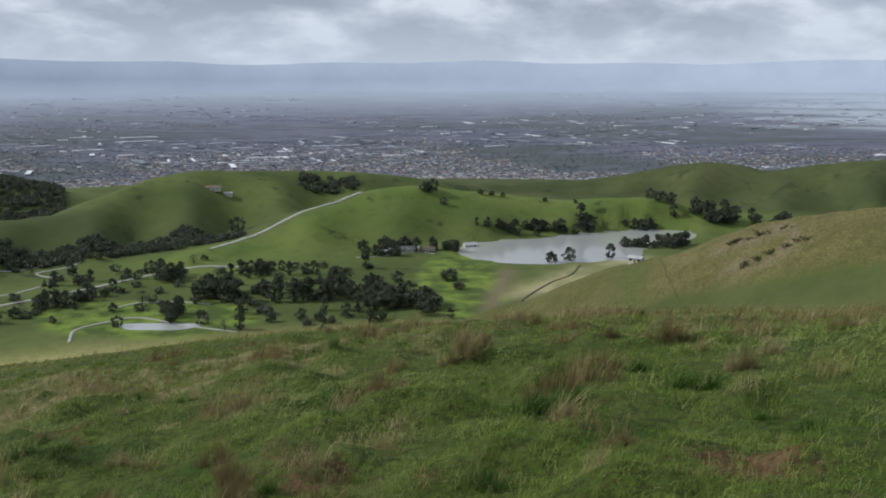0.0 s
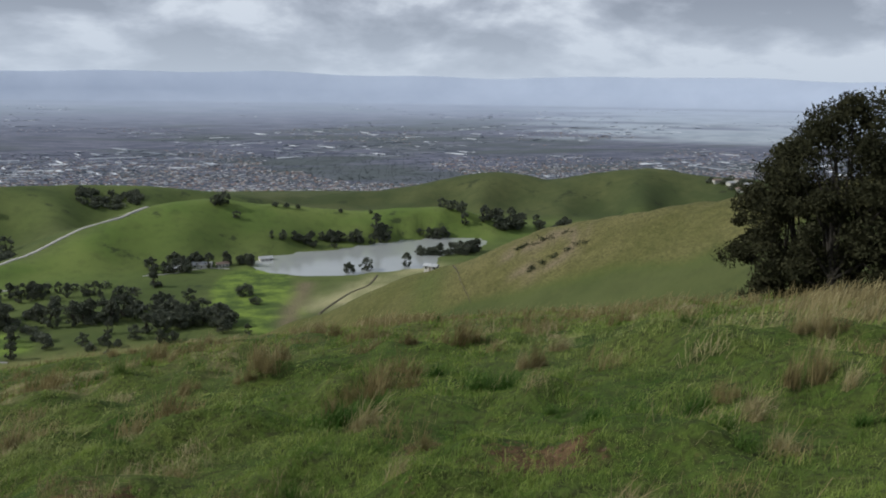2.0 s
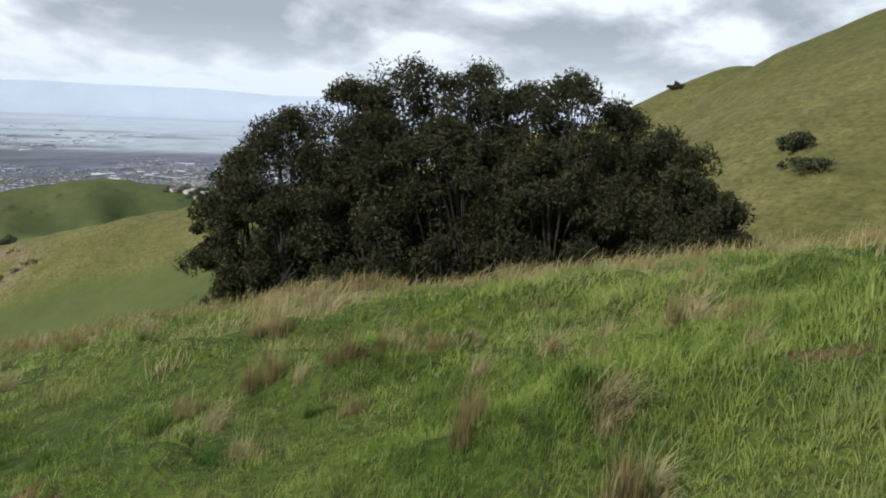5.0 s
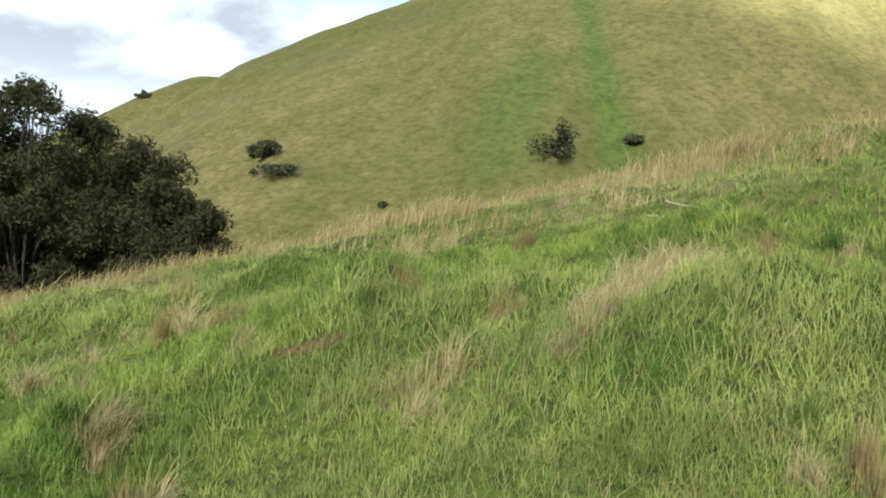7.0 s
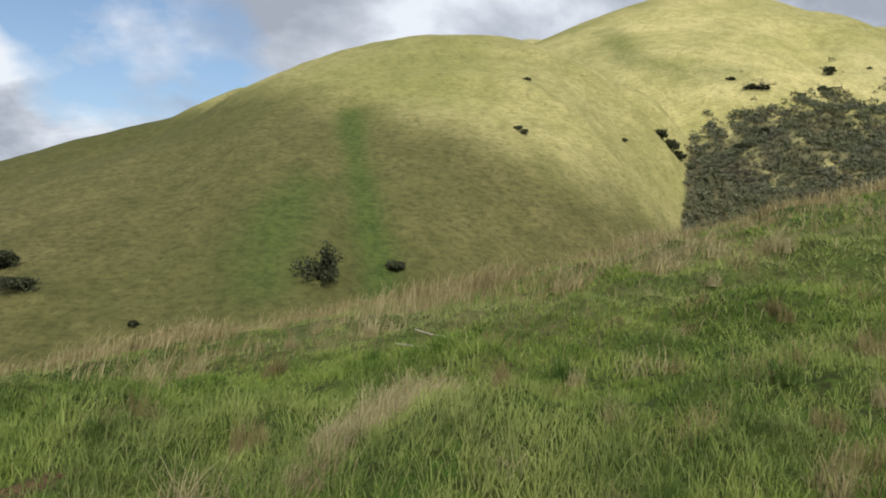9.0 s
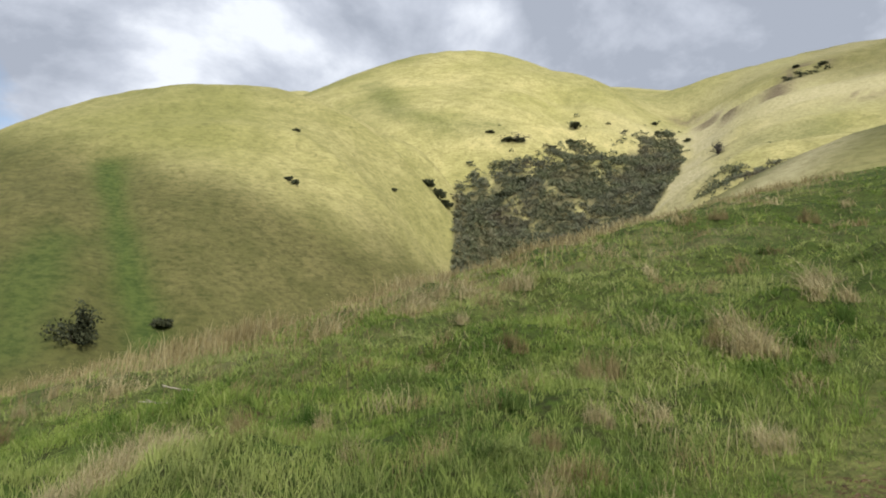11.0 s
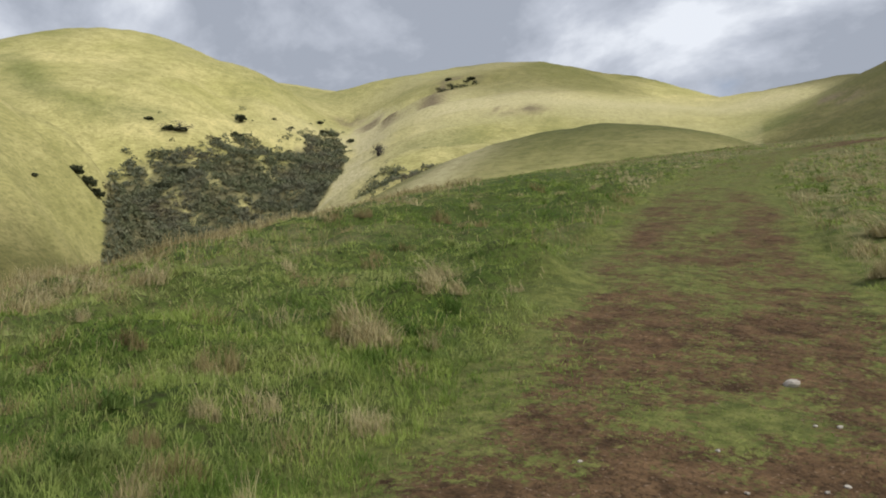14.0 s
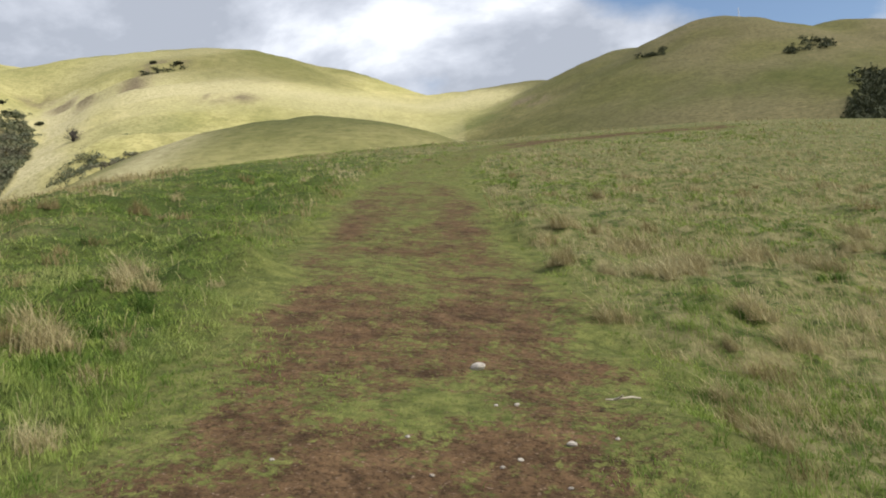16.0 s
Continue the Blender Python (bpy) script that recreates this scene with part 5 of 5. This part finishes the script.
scrub_patch(dark_scrub, 70, (138.5, 141), (405, 435), [(138.5, 17.3), (141, 17.3)], 16.6, 0.8)
for line in ([(125, 358), (134, 350), (145, 343)], [(120, 329), (129, 329), (137, 328), (143, 325)]):
    for _ in range(26):
        k = rng.randint(0, len(line) - 1)
        t = rng.rand()
        px, py = (line[k][j] * (1 - t) + line[k + 1][j] * t + rng.normal(0, 1.2) for j in (0, 1))
        d = rng.normal(size=(24, 3)) * [0.8, 0.8, 0.35]
        dark_scrub.leaves(np.array([px, py, height_at(px, py) + 0.25]) + d, 0.5, rng, simple=True)
tagged(dark_scrub.make("scrub", BUSH_LEAF), "patches of dark scrub on the steep hillsides", "scrub", kind="stuff")

# ---- the built-up plain ----
def roof_material(name, *colours):
    m = Nodes(name, 0.8, 0.2)
    n = len(colours)
    ramp = m.ramp(m.random(island=True), *[(k / n, c) for k, c in enumerate(colours)])
    ramp.node.color_ramp.interpolation = "CONSTANT"
    return m.done(ramp)


# roof colours, with the haze of distance greyed and blued into them
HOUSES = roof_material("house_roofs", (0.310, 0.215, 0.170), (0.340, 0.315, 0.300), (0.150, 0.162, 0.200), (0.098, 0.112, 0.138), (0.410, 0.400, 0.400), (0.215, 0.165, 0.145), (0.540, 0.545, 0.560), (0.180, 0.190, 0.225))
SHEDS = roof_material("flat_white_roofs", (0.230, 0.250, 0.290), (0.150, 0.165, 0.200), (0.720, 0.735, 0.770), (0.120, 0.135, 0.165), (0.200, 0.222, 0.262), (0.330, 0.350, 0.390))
# leaf green turned blue-grey: haze painted into the street trees
TOWN_LEAF = leaf_material("hazed_street_leaves", (0.070, 0.085, 0.092), (0.105, 0.120, 0.125))


def plain_spots(n, rng, low, high, turns=(-30, 46)):
    """Spots on the plain, even as the eye sees it, and the shrinkage of the distance there."""
    e = np.radians(rng.uniform(low, high, n))
    t = np.radians(rng.uniform(*turns, n))
    reach = np.linspace(1650, 4690, 4000)
    tangent = np.interp(reach, [1480, 1900, 4700], [-182, -217, -78]) / reach
    r = np.interp(np.tan(e), tangent, reach)
    return r * np.sin(t), r * np.cos(t), r / (300 / np.tan(-e))


def blocks(name, x, y, w, d, h, material, rng, label, category):
    """Many flat-roofed buildings in one mesh, standing on the plain."""
    n = len(x)
    a = 0.35 + (rng.randint(0, 2, n) * math.pi / 2) + rng.normal(0, 0.05, n) + 0.5 * fbm(x, y, 700, 2)
    z = plain(x, y)
    ca, sa = np.cos(a), np.sin(a)
    rows = []
    for sx_, sy_, hz in ((-1, -1, 0), (1, -1, 0), (1, 1, 0), (-1, 1, 0), (-1, -1, 1), (1, -1, 1), (1, 1, 1), (-1, 1, 1)):
        px, py = sx_ * w / 2, sy_ * d / 2
        rows.append(np.stack([x + px * ca - py * sa, y + px * sa + py * ca, z + (h if hz else -1.0)], 1))
    soup = Soup()
    k = np.arange(n)[:, None] * 8
    faces = [k + q for q in ([0, 1, 5, 4], [1, 2, 6, 5], [2, 3, 7, 6], [3, 0, 4, 7], [4, 5, 6, 7])]
    soup.quads(np.stack(rows, 1).reshape(-1, 3), np.concatenate(faces))
    return tagged(soup.make(name, material), label, category, kind="stuff")


rng = np.random.RandomState(21)
x, y, s = (np.concatenate(p) for p in zip(plain_spots(15000, rng, -6.9, -4.9), plain_spots(9000, rng, -5.0, -2.6)))
keep = (fbm(x, y, 420, 4) > -0.05) | (np.hypot(x, y) < 1950)
keep &= land(x, y) < plain(x, y) + 2.0
x, y, s = x[keep], y[keep], s[keep]
n = len(x)
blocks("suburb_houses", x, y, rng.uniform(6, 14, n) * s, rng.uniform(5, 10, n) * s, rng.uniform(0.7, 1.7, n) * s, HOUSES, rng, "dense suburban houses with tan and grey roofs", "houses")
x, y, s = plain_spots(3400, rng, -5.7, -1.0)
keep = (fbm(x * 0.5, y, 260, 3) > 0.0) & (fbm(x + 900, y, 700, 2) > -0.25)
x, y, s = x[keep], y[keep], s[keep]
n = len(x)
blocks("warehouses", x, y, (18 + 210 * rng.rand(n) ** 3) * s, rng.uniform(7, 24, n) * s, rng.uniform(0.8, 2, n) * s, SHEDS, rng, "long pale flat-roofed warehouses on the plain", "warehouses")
x, y, s = plain_spots(8000, rng, -6.75, -4.2)
keep = land(x, y) < plain(x, y) + 2.0
x, y, s = x[keep], y[keep], s[keep]
n = len(x)
wide = rng.uniform(4, 10, n) * s
rise = rng.uniform(1.5, 3.5, n) * s
z = plain(x, y)
corners = [(1, 0, 0.45), (0.3, 0.95, 0.5), (-0.8, 0.6, 0.4), (-0.8, -0.6, 0.5), (0.3, -0.95, 0.42), (0, 0, 1.0), (0, 0, 0.0)]
v = np.stack([np.stack([x + cx * wide / 2, y + cy * wide / 2, z + cz * rise], 1) for cx, cy, cz in corners], 1).reshape(-1, 3)
k = np.arange(n)[:, None] * 7
street_trees = Soup().add(v, np.concatenate([k + q for j in range(5) for q in ([j, (j + 1) % 5, 5], [(j + 1) % 5, j, 6])]))
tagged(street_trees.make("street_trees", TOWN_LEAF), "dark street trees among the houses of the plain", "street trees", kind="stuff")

# ---- roads, pond and buildings of the valley ----
ROAD = plain_material("pale_road_surface", (0.30, 0.29, 0.27), (0.42, 0.40, 0.37), 0.3, 0.9, 0, 0.1)
EARTH = plain_material("brown_earth", (0.070, 0.060, 0.034), (0.120, 0.100, 0.060), 0.4, 0.95, 0, 0.2)
WALL_PAINT = plain_material("pale_painted_wall", (0.50, 0.48, 0.44), (0.62, 0.60, 0.55), 1.0, 0.8, 0, 0.1)
ROOF_TILE = plain_material("brown_roof", (0.14, 0.10, 0.085), (0.24, 0.18, 0.15), 1.5, 0.85, 0, 0.3)
ROOF_PALE = plain_material("pale_sheet_roof", (0.34, 0.34, 0.35), (0.48, 0.48, 0.48), 0.5, 0.5, 0, 0.1)
DARK_GLASS = plain_material("dark_window_glass", (0.02, 0.025, 0.03), (0.05, 0.055, 0.06), 1.0, 0.15, 0, 0.02)


def ribbon(name, points, width, label, category, lift=0.35, step_m=6.0, material=None):
    """A road draped over the land along a smooth line."""
    p = [np.array(q, float) for q in points]
    p = [2 * p[0] - p[1], *p, 2 * p[-1] - p[-2]]
    line = []
    for a, b, c, d in zip(p, p[1:], p[2:], p[3:]):
        n = max(2, int(np.hypot(*(c - b)) / step_m))
        for t in np.arange(n) / n:
            line.append(0.5 * (2 * b + (c - a) * t + (2 * a - 5 * b + 4 * c - d) * t * t + (3 * b - a - 3 * c + d) * t ** 3))
    line = np.array([*line, p[-2]])
    way = np.gradient(line, axis=0)
    side = np.stack([-way[:, 1], way[:, 0]], 1) / np.hypot(way[:, 0], way[:, 1])[:, None]
    a, b = line - side * width / 2, line + side * width / 2
    top = np.maximum(land(a[:, 0], a[:, 1]), land(b[:, 0], b[:, 1])) + lift
    n = len(line)
    v = np.concatenate([np.column_stack([a, top]), np.column_stack([b, top]), np.column_stack([a, top - 1.2]), np.column_stack([b, top - 1.2])])
    q = [r for i in range(n - 1) for r in ((i, i + 1, n + i + 1, n + i), (2 * n + i, 2 * n + i + 1, i + 1, i), (n + i, n + i + 1, 3 * n + i + 1, 3 * n + i))]
    return tagged(mesh_object(name, v, q, material or ROAD, True), label, category, kind="structure")


ribbon("road_1", [(-420, 590), (-360, 656), (-317, 706), (-270, 770), (-245, 790), (-200, 800)], 4.5, "pale paved park road through the lawns", "road")
ribbon("road_2", [(-240, 845), (-228, 861), (-207, 901), (-187, 925), (-160, 955), (-128, 965), (-110, 986), (-98, 1010)], 5.0, "pale gravel road climbing the green ridge", "road")
ribbon("path_1", [(-430, 755), (-417, 765), (-399, 794), (-375, 828), (-362, 815), (-369, 794), (-385, 772), (-372, 758), (-352, 748), (-360, 712), (-376, 687), (-410, 670)], 2.6, "pale winding cart path on the lawns", "path")
ribbon("path_2", [(-262, 560), (-270, 590), (-255, 610), (-235, 622), (-190, 600), (-150, 585)], 2.2, "pale cart path beside the pond", "path")
ribbon("path_3", [(-265, 648), (-250, 665), (-215, 668), (-190, 660)], 2.2, "pale cart path between trees", "path")
ribbon("track_1", [(62, 660), (69, 681), (98, 736), (120, 765), (135, 805)], 2.2, "brown earth track along the edge of the field", "track", material=EARTH)
ribbon("path_4", [(-90, 842), (-60, 850), (-30, 868), (-8, 862)], 2.6, "pale path along the dam of the lake", "path")

bm = bmesh.new()
ring = [bm.verts.new((-212 + 30 * math.cos(a) * (1 + 0.15 * math.sin(3 * a)), 598 + 11 * math.sin(a) * (1 + 0.2 * math.cos(2 * a)), 0)) for a in np.linspace(0, 2 * math.pi, 40, endpoint=False)]
level = max(height_at(v.co.x, v.co.y) for v in ring) + 0.25
for v in ring:
    v.co.z = level
edge = bmesh.ops.extrude_face_region(bm, geom=[bm.faces.new(ring)])
for v in [g for g in edge["geom"] if isinstance(g, bmesh.types.BMVert)]:
    v.co.z -= 1.5
bmesh.ops.recalc_face_normals(bm, faces=bm.faces[:])
tagged(part("pond", bm, WATER, None), "small bright pond on the park lawn", "pond", kind="structure")


def box(bm, x0, x1, y0, y1, z0, z1):
    m = Matrix.Translation(((x0 + x1) / 2, (y0 + y1) / 2, (z0 + z1) / 2)) @ Matrix.Diagonal((x1 - x0, y1 - y0, z1 - z0, 1))
    bmesh.ops.create_cube(bm, size=1, matrix=m)
    return bm


def house(x, y, long, deep, tall, turn, roof_mat, label, group="valley buildings"):
    """A gabled building with its wall, roof, door and windows."""
    base = thing("house", x, y, height_at(x, y), turn, 1.0, label, "house", group)
    part("wall", box(bmesh.new(), -long / 2, long / 2, -deep / 2, deep / 2, -2.0, tall), WALL_PAINT, base)
    bm = bmesh.new()
    l, d, r = long / 2 + 0.6, deep / 2 + 0.6, tall + deep * 0.28
    v = [bm.verts.new(c) for c in ((-l, -d, tall), (l, -d, tall), (l, d, tall), (-l, d, tall), (-l, 0, r), (l, 0, r))]
    for q in ((0, 1, 5, 4), (2, 3, 4, 5), (1, 2, 5), (3, 0, 4), (3, 2, 1, 0)):
        bm.faces.new([v[k] for k in q])
    part("roof", bm, roof_mat, base)
    part("door", box(bmesh.new(), -0.5, 0.5, -deep / 2 - 0.06, -deep / 2 + 0.05, 0, min(2.1, tall * 0.8)), ROOF_TILE, base)
    for k in (-0.32, 0.32):
        part("window", box(bmesh.new(), k * long - 0.8, k * long + 0.8, -deep / 2 - 0.05, -deep / 2 + 0.05, 1.0, min(2.2, tall - 0.3)), DARK_GLASS, base)
    return base


house(-62, 862, 16, 8, 3.2, 10, ROOF_PALE, "low park building with a pale sheet roof by the lake")
house(-35, 872, 20, 9, 3.4, -8, ROOF_PALE, "long park building with a pale sheet roof by the lake")
house(-15, 876, 12, 7, 3.0, 20, ROOF_TILE, "small brown-roofed park building by the lake")
house(30, 905, 14, 8, 3.2, 15, ROOF_PALE, "pale-roofed boathouse at the lake shore")
house(255, 925, 12, 7, 3.0, 30, ROOF_PALE, "pale-roofed park building among lakeside trees")
house(-296, 1070, 18, 8, 3.2, 12, ROOF_TILE, "brown-roofed farmhouse alone on the green ridge")
house(-278, 1074, 10, 6, 2.8, 12, ROOF_PALE, "pale-roofed farm shed on the green ridge")
hx, hy = spot(13.3, 442)
house(hx, hy, 7, 4, 2.4, -35, ROOF_PALE, "small pale shed on the shoulder of the ridge")

# houses among trees on the far shoulder, beyond the long ridge
for k, (x, y) in enumerate(HILL_HOMES):
    house(x, y, 12 + k % 3 * 3, 8, 3.2, 24 * k % 80, (ROOF_TILE, ROOF_PALE, ROOF_TILE)[k % 3], ("tan house with a brown roof among hillside trees", "tan house with a pale roof among hillside trees", "tan house with a brown roof among hillside trees")[k % 3], "hillside houses")

# wire fence up the long ridge
FENCE_WOOD = plain_material("weathered_fence_wood", (0.10, 0.085, 0.065), (0.18, 0.155, 0.12), 3.0, 0.9, 0, 0.3)
fence = thing("fence", 96, 333, None, 0, 1.0, "weathered wooden post fence climbing the grassy ridge", "fence")
tops = []
for k in range(24):
    x, y = np.interp(k / 23, [0, 0.4, 1], [96, 99, 108]), np.interp(k / 23, [0, 0.4, 1], [333, 360, 408])
    foot = Vector((x, y, height_at(x, y))) - fence.location
    Soup().tube([foot - Vector((0, 0, 0.3)), foot + Vector((0, 0, 0.6)), foot + Vector((0, 0, 1.25))], [0.11, 0.10, 0.09], 6).make("post", FENCE_WOOD, fence)
    tops.append(foot + Vector((0, 0, 1.1)))
for drop in (0.0, 0.4):
    Soup().tube([p - Vector((0, 0, drop)) for p in tops], [0.035] * 24, 4).make("rail", FENCE_WOOD, fence)

# ---- small things ----
def stone_mesh(seed):
    rng = np.random.RandomState(seed)
    bm = bmesh.new()
    bmesh.ops.create_icosphere(bm, subdivisions=2, radius=0.5)
    for v in bm.verts:
        v.co *= 1 + 0.35 * noise.noise(v.co * 2.2 + Vector((seed, 0, 0)))
        v.co.z *= 0.55
    me = bpy.data.meshes.new("stone")
    bm.to_mesh(me)
    bm.free()
    me.materials.append(STONE)
    return me


ROCKS = [stone_mesh(s) for s in range(4)]
for k, (x, y, s) in enumerate([(1.62, -5.94, 0.115), (0.71, -4.77, 0.06), (1.15, -5.29, 0.04), (1.49, -4.50, 0.03), (0.90, -4.51, 0.035), (0.51, -4.95, 0.03), (1.20, -4.12, 0.03), (0.61, -4.31, 0.03), (0.95, -4.38, 0.028), (1.90, -3.89, 0.03), (1.25, -5.2, 0.03)]):
    ob = new("stone", ROCKS[k % 4])
    ob.matrix_world = pose(x, y, height_at(x, y) + s * 0.12, 0, 0, 50 * k) @ Matrix.Diagonal((s, s * 0.8, s, 1))
    tagged(ob, "pale weathered stone lying on the dirt track", "stone", "stones on the track")

# mast on the far hilltop
mx, my = spot(178.7, 398)
mast = thing("radio_mast", mx, my, None, 0, 1.0, "thin pale radio mast on the hilltop", "mast")
Soup().tube([(0, 0, -0.5), (0, 0, 3), (0, 0, 6.4)], [0.22, 0.16, 0.1], 8).make("pole", STEEL, mast, True)
for z, w in ((4.2, 1.1), (5.0, 0.8), (5.8, 0.6)):
    Soup().tube([(-w / 2, 0, z), (0, 0, z), (w / 2, 0, z)], [0.08, 0.09, 0.08], 6).make("crossarm", STEEL, mast, True)


# fallen sticks on the grass
STICK = plain_material("weathered_stick", (0.30, 0.26, 0.20), (0.48, 0.43, 0.35), 20, 0.9, 0, 0.5)
for x, y, long, turn in ((0.59, -5.54, 0.34, 60), (7.3, -1.43, 0.75, 20), (6.9, -1.2, 0.4, 75)):
    z = height_at(x, y) + 0.05
    stick = thing("fallen_stick", x, y, z, turn, 1.0, "pale dry fallen stick lying on the grass", "stick", "fallen sticks")
    Soup().tube([(-long / 2, 0, 0.0), (-long / 6, 0.03, 0.02), (long / 5, -0.01, 0.015), (long / 2, 0.03, 0.03)], [0.006, 0.007, 0.006, 0.003], 6).make("stem", STICK, stick, True)
    Soup().tube([(long / 6, 0, 0.015), (long / 4, 0.06, 0.03), (long / 3, 0.11, 0.05)], [0.008, 0.006, 0.003], 5).make("twig", STICK, stick, True)
